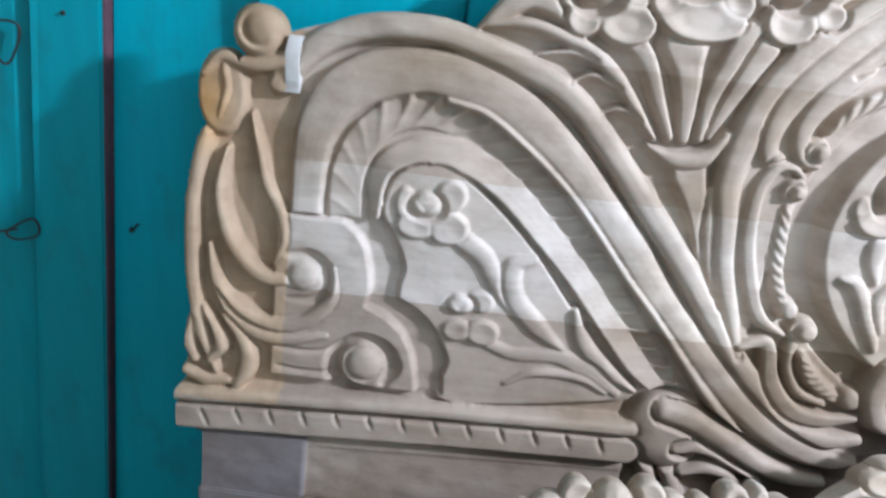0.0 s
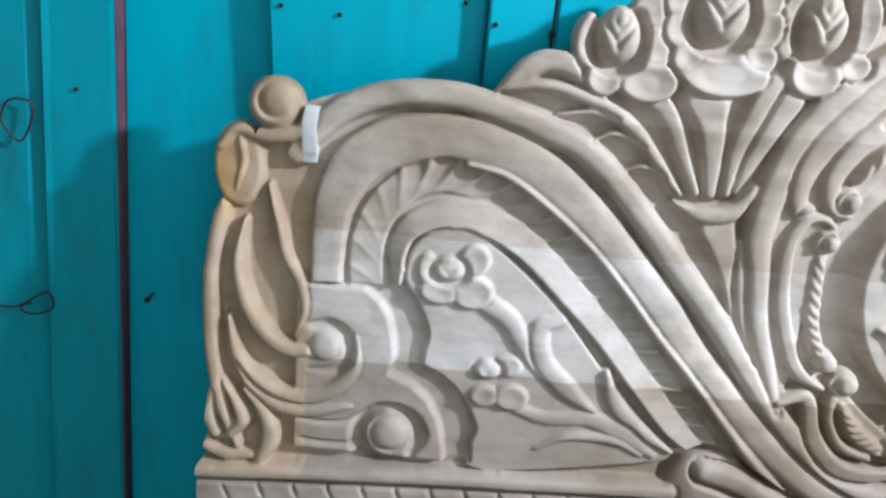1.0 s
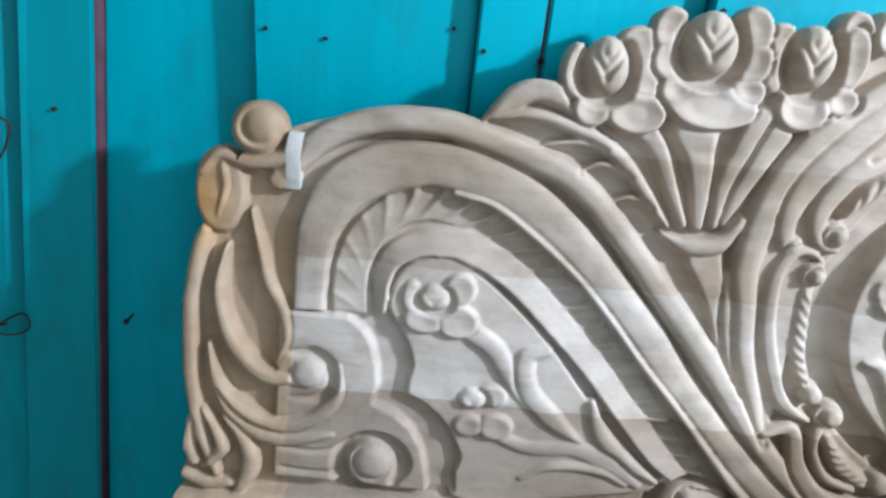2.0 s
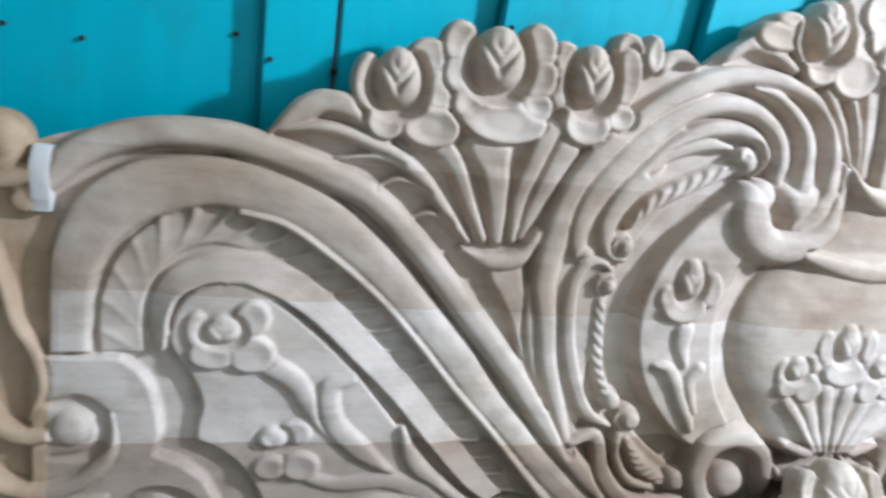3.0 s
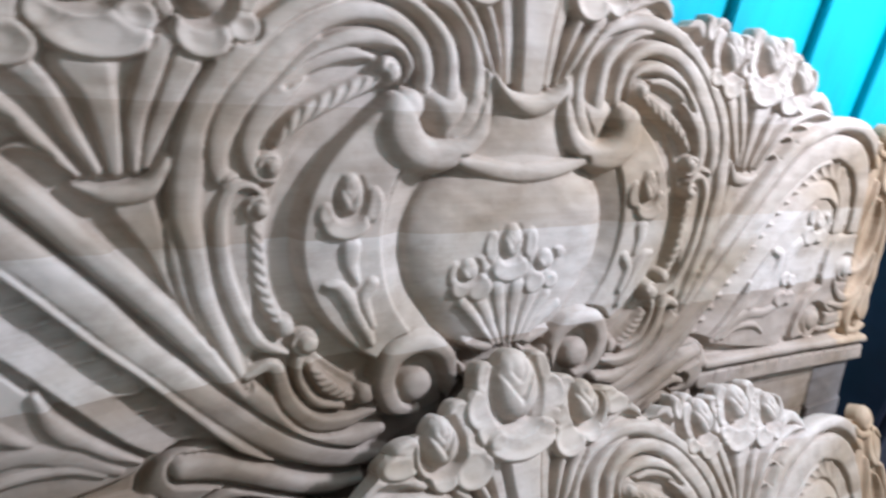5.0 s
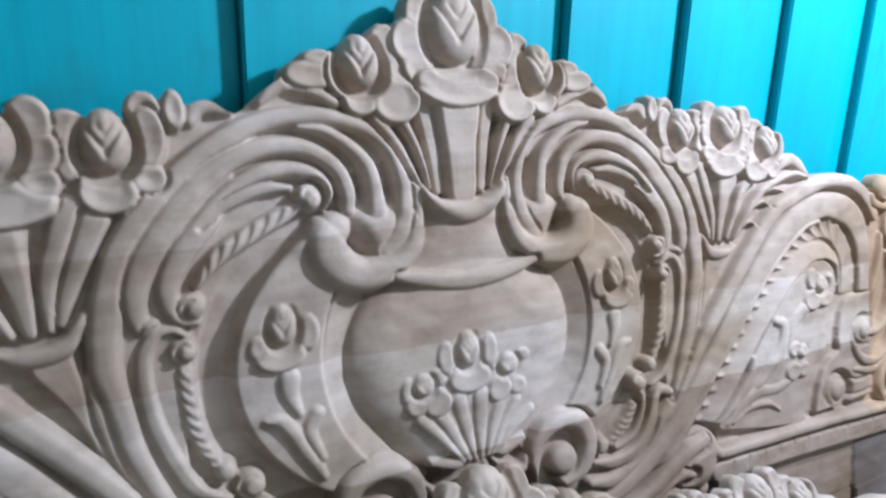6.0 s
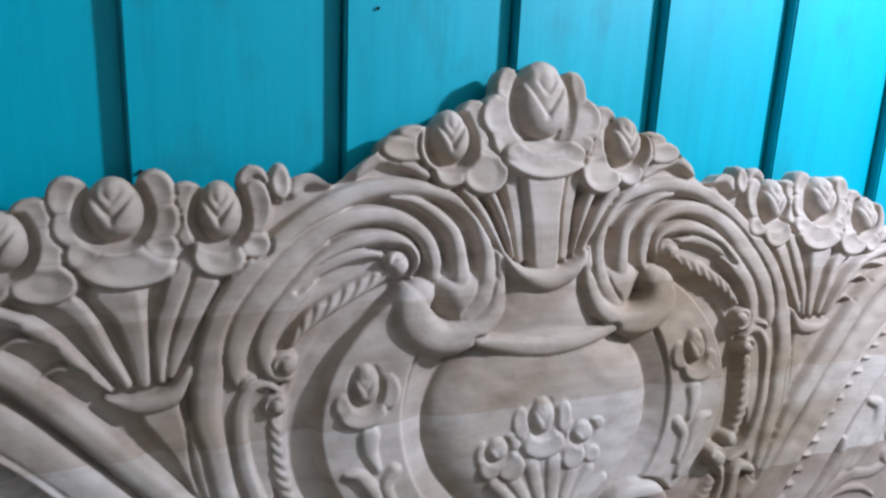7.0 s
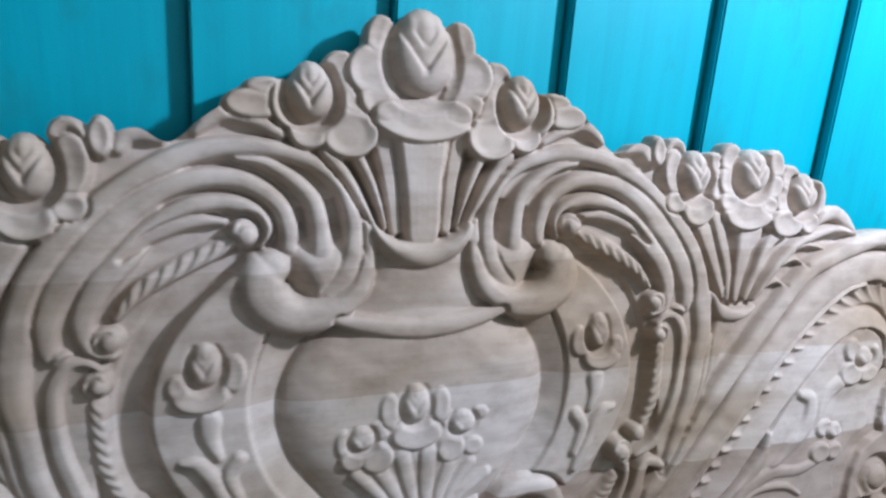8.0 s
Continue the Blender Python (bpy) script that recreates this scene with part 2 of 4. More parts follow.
def polar(centre, rx, rz, turn=0.0, reach=1.0):
    x, z = centre[0] / 1000, centre[1] / 1000
    r = max(rx, rz) / 1000 * reach
    win = window(x - r, x + r, z - r, z + r)
    dx, dz = field.xs[win[1]][None, :] - x, field.zs[win[0]][:, None] - z
    c, s = math.cos(turn), math.sin(turn)
    return win, (c * dx + s * dz) / (rx / 1000), (c * dz - s * dx) / (rz / 1000)


def widen(win, q, r):
    e = field.edge[win]
    e[:] = np.maximum(e, (1 - q) * r / 1000)


def dome(name, centre, rx, rz, high, low, shape="round", turn=0.0, edge=False):
    win, u, v = polar(centre, rx, rz, turn, 1.3)
    q = np.hypot(u, v)
    value = low + (high - low) * profile(q, shape)
    put(win, q < 1, value, owner(name))
    if edge:
        widen(win, q, min(rx, rz))


def bud(name, centre, rx, rz, high, low, edge=False):
    """A rose bud: an egg in a hollow, its wrapped petals cut with a chevron of veins."""
    rx, rz = 0.93 * rx, 0.95 * rz
    win, u, v = polar(centre, rx, rz, 0.0, 1.5)
    u = u * (1 + 0.12 * v)
    q = np.hypot(u, v)
    h = field.h[win]
    hollow = (q < 1.42) & (v < 0.88)
    h[hollow] = np.minimum(h[hollow], low + 0.5 * (high - low) * np.clip((q[hollow] - 1.10) / 0.30, 0, 1) ** 2)
    body = profile(q, "round")
    # two wrapped petals, one in front of the other, and the closed heart that peeps out on top
    span = min(rx, rz)
    deep = np.zeros_like(q)
    for foot, steep, reach, cut in ((-0.42, 1.05, 0.92, 0.24), (0.10, 0.95, 0.50, 0.22)):
        d = (v - foot - steep * np.abs(u + 0.05)) / math.hypot(1, steep)
        wide = np.clip((reach - np.abs(u)) / 0.2, 0, 1)
        deep = np.maximum(deep, cut * wide * np.clip(1 - d / 0.5, 0, 1) * (d > 0))
        deep += 0.10 * wide * np.exp(-(d * span / 1.3) ** 2)
    deep += 0.12 * np.exp(-((u + 0.05) * span / 1.4) ** 2) * np.clip((v + 0.62) / 0.1, 0, 1) * np.clip((-0.30 - v) / 0.1, 0, 1)
    cut = 1 - deep
    put(win, q < 1, low + (high - low) * body * cut, owner(name))
    if edge:
        widen(win, q, min(rx, rz))


def lobes(name, spots, low, edge=False):
    """The joined petals of one flower: spots are (x, z, half width, half height, height); notched where two petals meet."""
    spots = [(x, z, 1.07 * rx, 1.07 * rz, high) for x, z, rx, rz, high in spots]
    reach = max(max(p[2], p[3]) for p in spots) + 2
    win = window(min(p[0] for p in spots) / 1000 - reach / 1000, max(p[0] for p in spots) / 1000 + reach / 1000,
                 min(p[1] for p in spots) / 1000 - reach / 1000, max(p[1] for p in spots) / 1000 + reach / 1000)
    xs, zs = field.xs[win[1]][None, :] * 1000, field.zs[win[0]][:, None] * 1000
    deep = np.stack([(1 - np.hypot((xs - x) / rx, (zs - z) / rz)) * min(rx, rz) for x, z, rx, rz, high in spots])
    weight = np.clip(deep + 3.0, 1e-4, 30) ** 1.5
    high = (weight * np.array([p[4] for p in spots])[:, None, None]).sum(0) / weight.sum(0)
    order = np.sort(deep, axis=0)
    split = order[-1] - order[-2]
    first = 2.0 * np.log(np.exp(np.clip(deep, -40, 40) / 2.0).sum(0))
    rise = np.clip(first / 2.0, 0, 1) ** 0.6 * (1 - 0.24 * np.clip((first - 2) / 9, 0, 1))
    crease = np.minimum(9.0, 0.55 * (high - low)) * np.exp(-(split / 1.6) ** 2) * np.exp(-np.clip(first, 0, 30) / 4.5)
    mark = deep.argmax(0)
    for k in range(len(spots)):
        put(win, (first > 0) & (mark == k), low + (high - low) * rise - crease, owner(name))
    if edge:
        e = field.edge[win]
        e[:] = np.maximum(e, first / 1000)


def scoop(name, centre, r, depth, turn):
    """A hollow cut out of what stands there: steep on the side that turn points to, running out on the other."""
    win, u, v = polar(centre, r, r, turn, 1.1)
    q = np.hypot(u, v)
    groove = np.clip((1 - q) / 0.07, 0, 1) * (0.22 + 0.78 * np.exp(-(np.clip(1 - q, 0, 1) / 0.42) ** 2))
    cut = depth * groove * np.clip(0.38 + 0.75 * u, 0, 1)
    h = field.h[win]
    put(win, q < 1, h - cut, owner(name))


def groove(name, points, width, depth):
    """A gouged channel: rounded at the bottom, as wide and deep along its way as the two rows say."""
    curve, s = spline(points)
    w = widths(width, s)
    deep = widths(depth, s) * 1000
    win, dist, side, index = nearest(curve, w.max() * 1.02)
    q = np.clip(dist / w[index], 0, 1)
    cut = deep[index] * (1 - q * q) ** 1.3
    put(win, q < 0.98, field.h[win] - cut, owner(name))


def inside_of(curve, win):
    xs, zs = field.xs[win[1]], field.zs[win[0]]
    inside = np.zeros((len(zs), len(xs)), dtype=bool)
    for a, b in zip(curve, np.roll(curve, -1, axis=0)):
        if a[1] == b[1]:
            continue
        cross = (a[1] > zs) != (b[1] > zs)
        at = a[0] + (zs - a[1]) / (b[1] - a[1]) * (b[0] - a[0])
        inside ^= cross[:, None] & (xs[None, :] < at[:, None])
    return inside


def area(name, points, height, straight=False):
    """A level sunk or raised to a height, inside a closed curve or a straight-sided shape."""
    curve = np.array(points) / 1000 if straight else spline(points, True, 2.0)[0]
    win = window(curve[:, 0].min(), curve[:, 0].max(), curve[:, 1].min(), curve[:, 1].max())
    put(win, inside_of(curve, win), np.full(field.h[win].shape, float(height)), owner(name))


def slope_bed(name, points, start, end, low, high):
    """A surface inside a closed curve that climbs from one height to another between two places, and sinks again towards its top."""
    curve = spline(points, True, 2.0)[0]
    win = window(curve[:, 0].min(), curve[:, 0].max(), curve[:, 1].min(), curve[:, 1].max())
    ax, az, dx, dz = start[0], start[1], end[0] - start[0], end[1] - start[1]
    along = ((field.xs[win[1]][None, :] * 1000 - ax) * dx + (field.zs[win[0]][:, None] * 1000 - az) * dz) / (dx * dx + dz * dz)
    fade = np.clip((points[2][1] - field.zs[win[0]][:, None] * 1000) / 34, 0, 1)
    put(win, inside_of(curve, win), low + (high - low) * np.sin(math.pi / 2 * np.clip(along, 0, 1)) * fade * fade * (3 - 2 * fade), owner(name))


def outline(points):
    curve, s = spline(points, True, 1.5)
    inside = inside_of(curve, (slice(None), slice(None)))
    win, dist, side, index = nearest(curve, 0.012)
    near = np.full(field.edge.shape, 0.012)
    near[win] = np.minimum(dist, 0.012)
    field.edge[:] = np.where(inside, near, -near)


def ring(name, centre, outer, inner, high, low, shape="flat"):
    """An elliptic band: outer and inner are half axes."""
    win, u, v = polar(centre, outer[0], outer[1])
    q = np.hypot(u, v)
    k = np.hypot(u * outer[0] / inner[0], v * outer[1] / inner[1])
    across = np.abs(2 * (1 - q) / np.maximum((1 - q) + (k - 1), 1e-6) - 1)
    rise = (k - 1) / np.maximum((1 - q) + (k - 1), 1e-6) if shape == "fall" else profile(across, shape)
    put(win, (q < 1) & (k > 1), low + (high - low) * rise, owner(name))


def soften(h, times):
    """The carver's sandpaper: a light blur of the heights."""
    for _ in range(times):
        h = np.pad(h, 1, mode="edge")
        h = (h[:-2] + 2 * h[1:-1] + h[2:]) / 4
        h = (h[:, :-2] + 2 * h[:, 1:-1] + h[:, 2:]) / 4
    return h


def egg(name, points, high, low, power=0.5, reach=60.0, over=False, worn=0):
    """A swelling body inside a closed curve, rising with the distance from its edge."""
    curve, s = spline(points, True, 2.0)
    win, dist, side, index = nearest(curve, reach / 1000)
    inside = inside_of(curve, win)
    rise = np.clip(dist / (reach / 1000), 0, 1)
    value = low + (high - low) * (1 - (1 - rise) ** 2) ** power
    if worn:
        share = np.clip((dist * 1000 - 4) / 12, 0, 1)
        value = value * (1 - share) + soften(value, worn) * share
    put(win, inside, value, owner(name), over)


# ---- the half left of the middle line ----
outline([(-699, 754), (-785, 746), (-795, 748), (-797, 754), (-797, 812), (-798, 820), (-802, 821), (-819, 821), (-821, 825), (-821, 869), (-817, 876), (-816, 890), (-813, 931), (-811, 979), (-809, 1036), (-803, 1085), (-792, 1125),
         (-774, 1164), (-763, 1202), (-730, 1222), (-698, 1234), (-657, 1243), (-612, 1244), (-571, 1244), (-555, 1255), (-543, 1264), (-527, 1270), (-502, 1274), (-471, 1305), (-446, 1316), (-421, 1324), (-370, 1331),
         (-331, 1330), (-291, 1337), (-262, 1343), (-238, 1350), (-215, 1340), (-190, 1359), (-165, 1375), (-136, 1383), (-107, 1396), (-77, 1404), (-39, 1419), (0, 1434), (30, 1429), (40, 1405), (40, 1098), (40, 766), (36, 752), (0, 752), (-90, 753)])
# --- medallion: trough, ring, cove
ring("medallion_trough", (0, 1112), (266, 190), (238, 160), -6, -6)
ring("medallion_ring", (0, 1112), (243, 167), (156, 146), 21, -6, "plateau")
ring("medallion_cove", (0, 1108), (158, 148), (128, 108), 15, -8, "fall")
# --- arch with its leaf border
strand("outer_moulding", [(-734, 1180), (-715, 1204), (-689, 1224), (-653, 1237), (-606, 1240), (-569, 1233), (-528, 1220), (-494, 1207), (-465, 1185), (-431, 1150), (-399, 1114), (-364, 1075), (-324, 1028), (-283, 977), (-218, 919), (-183, 907), (-150, 912)], (9.0, 11.1, 11.4, 11.4, 11.5, 12.0, 12.2, 12.4, 12.1, 12.4, 12.8, 12.6, 12.5, 11.9, 12.0, 11.0, 7.3), (19, 21, 23, 25, 26, 27, 27, 27, 27, 27, 27, 27, 27, 27, 27, 27, 27), (14, 13, 12, 11, 10, 9, 8, 8, 8, 8, 8, 8, 8, 8, 8, 8, 8), "round", True)
strand("broad_moulding", [(-704, 1066), (-703, 1110), (-698, 1145), (-681, 1176), (-652, 1196), (-617, 1203), (-581, 1202), (-543, 1191), (-508, 1171), (-474, 1143), (-440, 1109), (-403, 1070), (-364, 1023), (-297, 956), (-255, 921), (-215, 898), (-177, 885), (-143, 880)], (14.0, 15.0, 18.0, 22.0, 22.0, 21.0, 21.5, 21.5, 20.5, 19.5, 18.6, 18.1, 16.6, 15.5, 14.2, 13.4, 12.4, 8.7), (19, 19, 20, 21, 21, 22, 23, 24, 25, 26, 26, 26, 26, 26, 26, 26, 26, 26), (15, 15, 14, 14, 13, 12, 11, 10, 9, 9, 9, 9, 9, 9, 9, 9, 9, 9))
barbs("leaf_border", [(-668, 1066), (-669, 1104), (-659, 1136), (-638, 1160), (-608, 1172), (-575, 1168), (-539, 1151), (-504, 1122), (-469, 1085), (-428, 1041), (-387, 992), (-344, 944), (-299, 900)],
      (16.5, 15.5, 15.5, 15.0, 15.0, 15.8, 17.0, 17.3, 17.8, 17.3, 15.8, 12.0, 5.6), (12, 11.5, 11.5, 12.5, 15.5, 18, 18, 18, 18, 18, 18, 18, 18), (9, 9, 9, 8.5, 6, 3, 2, 2, 2, 2, 2, 2, 2), 22)
strand("leaf_rim", [(-586, 1184), (-552, 1177), (-516, 1155), (-476, 1124), (-442, 1090), (-405, 1048), (-367, 1009), (-327, 964), (-289, 924), (-254, 893), (-212, 869), (-181, 858), (-151, 853)], (2.7, 3.7, 3.8, 3.9, 4.0, 4.1, 4.2, 4.9, 5.9, 6.6, 8.1, 8.8, 7.6), 29, 12)
strand("inner_moulding", [(-640, 1074), (-641, 1104), (-632, 1124), (-606, 1138), (-576, 1139), (-547, 1128), (-519, 1110), (-485, 1079), (-446, 1041), (-408, 997), (-373, 958), (-336, 926)], (5.0, 9.0, 11.0, 12.0, 13.0, 13.4, 13.2, 13.1, 13.0, 12.5, 11.8, 5.5), 22, 9, "slope")
area("inner_panel", [(-633, 1076), (-629, 1104), (-617, 1119), (-596, 1127), (-571, 1125), (-528, 1095), (-487, 1057), (-451, 1014), (-413, 971), (-374, 933), (-387, 918), (-552, 893), (-557, 940), (-582, 978), (-612, 993), (-608, 1027), (-619, 1054)], 16)
# --- lobes at the foot of the arch
area("lobe_step", [(-717, 1066), (-634, 1068), (-619, 1043), (-611, 1012), (-611, 996), (-590, 985), (-570, 962), (-561, 935), (-558, 900), (-717, 900)], 4, True)
area("lobe", [(-730, 1064), (-668, 1065), (-655, 1056), (-645, 1042), (-639, 1020), (-637, 1000), (-641, 984), (-620, 976), (-603, 962), (-592, 942), (-586, 920), (-583, 898), (-730, 898)], 18, True)
# --- end leaf
strand("leaf_edge", [(-792, 1138), (-799, 1120), (-807, 1075), (-809, 1025), (-806, 979), (-798, 934), (-783, 895)], (3.6, 7.4, 8.0, 8.2, 8.0, 7.2, 4.7), 22, 6, "round", True)
strand("leaf_blade", [(-777, 1119), (-783, 1083), (-777, 1046), (-759, 1015), (-735, 1000), (-709, 1002)], (1.8, 5.6, 7.2, 8.4, 8.0, 6.0), 26, 9)
strand("leaf_blade", [(-757, 1151), (-748, 1119), (-740, 1089), (-726, 1063), (-722, 1037), (-732, 1011)], (1.8, 4.2, 5.7, 6.3, 4.9, 1.5), 20, 9)
strand("leaf_blade", [(-791, 1027), (-783, 989), (-765, 965), (-732, 952), (-699, 960), (-675, 986), (-674, 1017)], (2.9, 7.0, 9.1, 10.2, 9.2, 7.6, 4.0), 26, 9)
strand("leaf_blade", [(-785, 982), (-768, 957), (-742, 942), (-712, 940), (-676, 948)], (3.0, 7.1, 8.8, 8.0, 3.0), 24, (8, 8, 9, 12, 16))
strand("leaf_foot", [(-776, 956), (-757, 932), (-751, 905), (-762, 880)], (4.0, 8.0, 10.0, 6.0), 24, 7)
strand("leaf_foot", [(-808, 948), (-811, 925), (-805, 905)], (4.0, 7.5, 6.0), 20, 7)
strand("leaf_foot", [(-796, 963), (-784, 941), (-778, 922), (-789, 907)], (3.0, 6.0, 8.0, 5.0), 25, 8)
strand("leaf_foot", [(-814, 891), (-793, 884), (-770, 886)], (6.0, 8.5, 6.0), 21, 8)
dome("volute_button", (-702, 1007), 14.5, 15.0, 27, 14)
groove("volute_cut", [(-716, 1026), (-696, 1027), (-680, 1014), (-679, 996), (-692, 984), (-716, 982)], (5.0, 7.5, 8.5, 8.0, 6.0, 3.0), (4, 10, 12, 11, 7, 3))
dome("volute_button", (-637, 923), 19.0, 18.5, 25, 8)
groove("volute_cut", [(-630, 893), (-652, 895), (-666, 910), (-664, 934), (-643, 949), (-620, 943), (-609, 924), (-616, 904)], (5.0, 9.5, 10.5, 8.5, 7.5, 9.0, 10.5, 6.0), (6, 16, 19, 15, 12, 15, 17, 8))
groove("end_line", [(-722, 931), (-700, 929), (-678, 932), (-660, 943)], 3.0, (4, 6, 6, 5))
groove("end_line", [(-722, 909), (-700, 907), (-672, 908)], 3.2, (4, 6, 6))
# --- corner knob and ear
dome("ear", (-784, 1166), 22.5, 38.0, 16, 6, "plateau", 0, True)
strand("ear_roll", [(-799, 1181), (-783, 1197), (-758, 1193), (-729, 1200), (-720, 1213)], (4.0, 6.2, 7.5, 8.0, 6.2), 24, 8)
strand("ear_roll", [(-781, 1189), (-779, 1169), (-785, 1144)], (4.0, 4.5, 1.8), 20, 10)
dome("knob", (-753, 1221), 22.6, 22.6, 32, 8, "round", 0.0, True)
scoop("knob_mark", (-751, 1223), 15.7, 9, 3.5)
# --- leaf on the shoulder
strand("shoulder_leaf", [(-567, 1247), (-545, 1266), (-525, 1274), (-498, 1266), (-480, 1249)], (2.6, 9.6, 9.6, 9.7, 4.5), 20, 8, "round", True)
strand("shoulder_leaf", [(-561, 1248), (-533, 1254), (-505, 1250), (-471, 1238), (-444, 1218), (-418, 1188), (-405, 1174)], (1.8, 5.3, 6.2, 7.2, 6.9, 5.2, 2.8), 23, 8)
strand("shoulder_barb", [(-517, 1231), (-488, 1236), (-467, 1231)], (1.3, 3.6, 2.3), 18, 6)
strand("shoulder_barb", [(-485, 1212), (-466, 1220), (-443, 1211)], (1.4, 3.6, 2.3), 18, 6)
strand("shoulder_barb", [(-455, 1189), (-439, 1195), (-421, 1187)], (1.4, 3.7, 2.3), 18, 6)
# --- fan of stems out of a cup
strand("stem", [(-441, 1254), (-423, 1236), (-407, 1204), (-393, 1177)], (10.7, 8.8, 7.0, 5.1), 22, 5, "ribbon")
strand("stem", [(-396, 1254), (-389, 1235), (-383, 1205), (-380, 1177)], (23.3, 14.8, 9.5, 6.2), 22, 5, "ribbon")
strand("stem", [(-345, 1270), (-354, 1248), (-365, 1214), (-367, 1178)], (10.7, 9.8, 8.0, 4.6), 22, 5, "ribbon")
strand("stem", [(-329, 1258), (-341, 1231), (-354, 1199), (-360, 1181)], (12.7, 10.0, 7.1, 4.1), 22, 5, "ribbon")
strand("stem_foot", [(-368, 1149), (-351, 1111), (-339, 1075), (-322, 1039)], (17.4, 9.9, 5.6, 1.0), 16, 5, "flat")
strand("stem_cup", [(-409, 1167), (-387, 1159), (-360, 1163), (-344, 1185)], (2.4, 8.1, 9.6, 3.8), 24, 8)
# --- flowing strands round the medallion
area("scroll_ground", [(-284, 984), (-319, 1070), (-333, 1143), (-315, 1225), (-264, 1286), (-230, 1313), (-222, 1290), (-240, 1266), (-269, 1226), (-278, 1176), (-278, 1022)], 13)
strand("scroll_strand", [(-346, 1137), (-339, 1101), (-328, 1064), (-313, 1029)], (3.6, 7.9, 8.1, 2.6), 20, 5, "ribbon")
area("scroll_hollow", [(-150, 1225), (-150, 1250), (-120, 1272), (-85, 1275), (-62, 1262), (-52, 1235), (-62, 1205), (-100, 1190), (-135, 1200)], -3)
slope_bed("scroll_bed", [(-130, 1225), (-126, 1248), (-112, 1270), (-82, 1278), (-62, 1266), (-52, 1232), (-60, 1204), (-80, 1194), (-105, 1194), (-122, 1206)], (-123, 1222), (-98, 1235), -10, 25)
strand("scroll_strand", [(-284, 984), (-303, 1027), (-319, 1070), (-327, 1113), (-333, 1143), (-328, 1185), (-315, 1225), (-294, 1258), (-266, 1286), (-235, 1312), (-205, 1329), (-170, 1337), (-137, 1336), (-101, 1325), (-77, 1305), (-66, 1276), (-66, 1248), (-73, 1226), (-88, 1211)], (3.9, 8.9, 10.6, 11.5, 12.8, 13.8, 14.3, 14.0, 13.0, 11.0, 9.5, 9.5, 9.0, 8.0, 8.5, 9.0, 9.5, 9.5, 7.0), (25, 25, 25, 25, 25, 25, 25, 25, 25, 25, 25, 25, 25, 25, 25, 25, 26, 26, 22), (8, 8, 8, 8, 10, 12, 13, 14, 15, 14, 11, 6, 2, 0, -2, -1, 10, 15, 15))
strand("scroll_strand", [(-165, 1327), (-142, 1324), (-120, 1312), (-101, 1292), (-95, 1268), (-94, 1250), (-97, 1235), (-102, 1226)], (2.0, 5.5, 8.0, 9.5, 10.5, 11.5, 11.0, 8.0), (25, 25, 25, 25, 25, 25, 20, 10), (12, 6, 0, -3, -3, 4, 2, -4), "round", False, True)
strand("scroll_strand", [(-294, 1165), (-306, 1173), (-307, 1196), (-296, 1224), (-272, 1257), (-246, 1285), (-220, 1302), (-190, 1311), (-158, 1308), (-132, 1291), (-122, 1268), (-122, 1252)], (5.6, 8.6, 10.9, 13.0, 13.0, 11.0, 9.5, 9.5, 9.5, 9.5, 10.0, 8.0), (25, 25, 25, 25, 25, 25, 25, 25, 25, 25, 25, 23), (8, 8, 9, 12, 14, 13, 10, 6, 0, -3, -3, 0))
strand("scroll_strand", [(-263, 1169), (-278, 1176), (-282, 1199), (-269, 1226), (-249, 1249), (-232, 1269), (-205, 1286), (-177, 1291), (-153, 1285), (-141, 1270), (-146, 1256)], (5.7, 8.1, 10.6, 11.8, 11.0, 9.0, 8.5, 8.5, 8.0, 7.5, 5.0), 25, (8, 8, 8, 10, 13, 12, 9, 5, 0, -2, 0))
strand("scroll_strand", [(-253, 1246), (-228, 1264), (-198, 1275), (-170, 1274)], (2.1, 5.8, 6.6, 3.4), 20, 5, "ribbon")
dome("curl", (-266, 1181), 11.8, 11.8, 30, 12)
groove("curl_cut", [(-259, 1185), (-265, 1187), (-271, 1183), (-271, 1176), (-266, 1173)], (1.6, 2.6, 3.0, 2.6, 1.2), (5, 9, 10, 8, 3))
dome("curl", (-297, 1167), 9.1, 9.1, 27, 12)
dome("curl_moat", (-158, 1266), 16.5, 16.5, 4, 4, "flat")
dome("curl", (-159, 1265), 13.0, 13.0, 29, 4)
groove("curl_cut", [(-165, 1267), (-161, 1272), (-154, 1272), (-150, 1266), (-153, 1260)], (1.6, 2.8, 3.0, 2.6, 1.2), (5, 10, 11, 8, 3))
rope("rope_bead", [(-259, 1198), (-240, 1220), (-211, 1237), (-182, 1251), (-168, 1257)], (3.9, 7.9, 9.0, 8.3, 4.6), 22, 8, 15)
strand("crescent", [(-270, 1157), (-282, 1165), (-296, 1162), (-306, 1140), (-304, 1098), (-291, 1055), (-274, 1024), (-248, 1010)], (3.7, 4.7, 6.3, 7.4, 8.1, 8.4, 7.9, 3.5), 25, 7, "ribbon")
dome("curl", (-275, 1145), 11.5, 11.5, 30, 12)
groove("curl_cut", [(-269, 1148), (-274, 1151), (-280, 1147), (-280, 1140), (-275, 1137), (-270, 1139)], (1.6, 2.6, 3.2, 3.4, 2.8, 1.2), (5, 9, 12, 12, 9, 3))
rope("rope_bead", [(-276, 1129), (-274, 1100), (-270, 1071), (-259, 1045)], (6.4, 7.6, 7.7, 6.3), 22, 8, 11)
dome("bead", (-250, 1035), 10.0, 10.0, 26, 9)
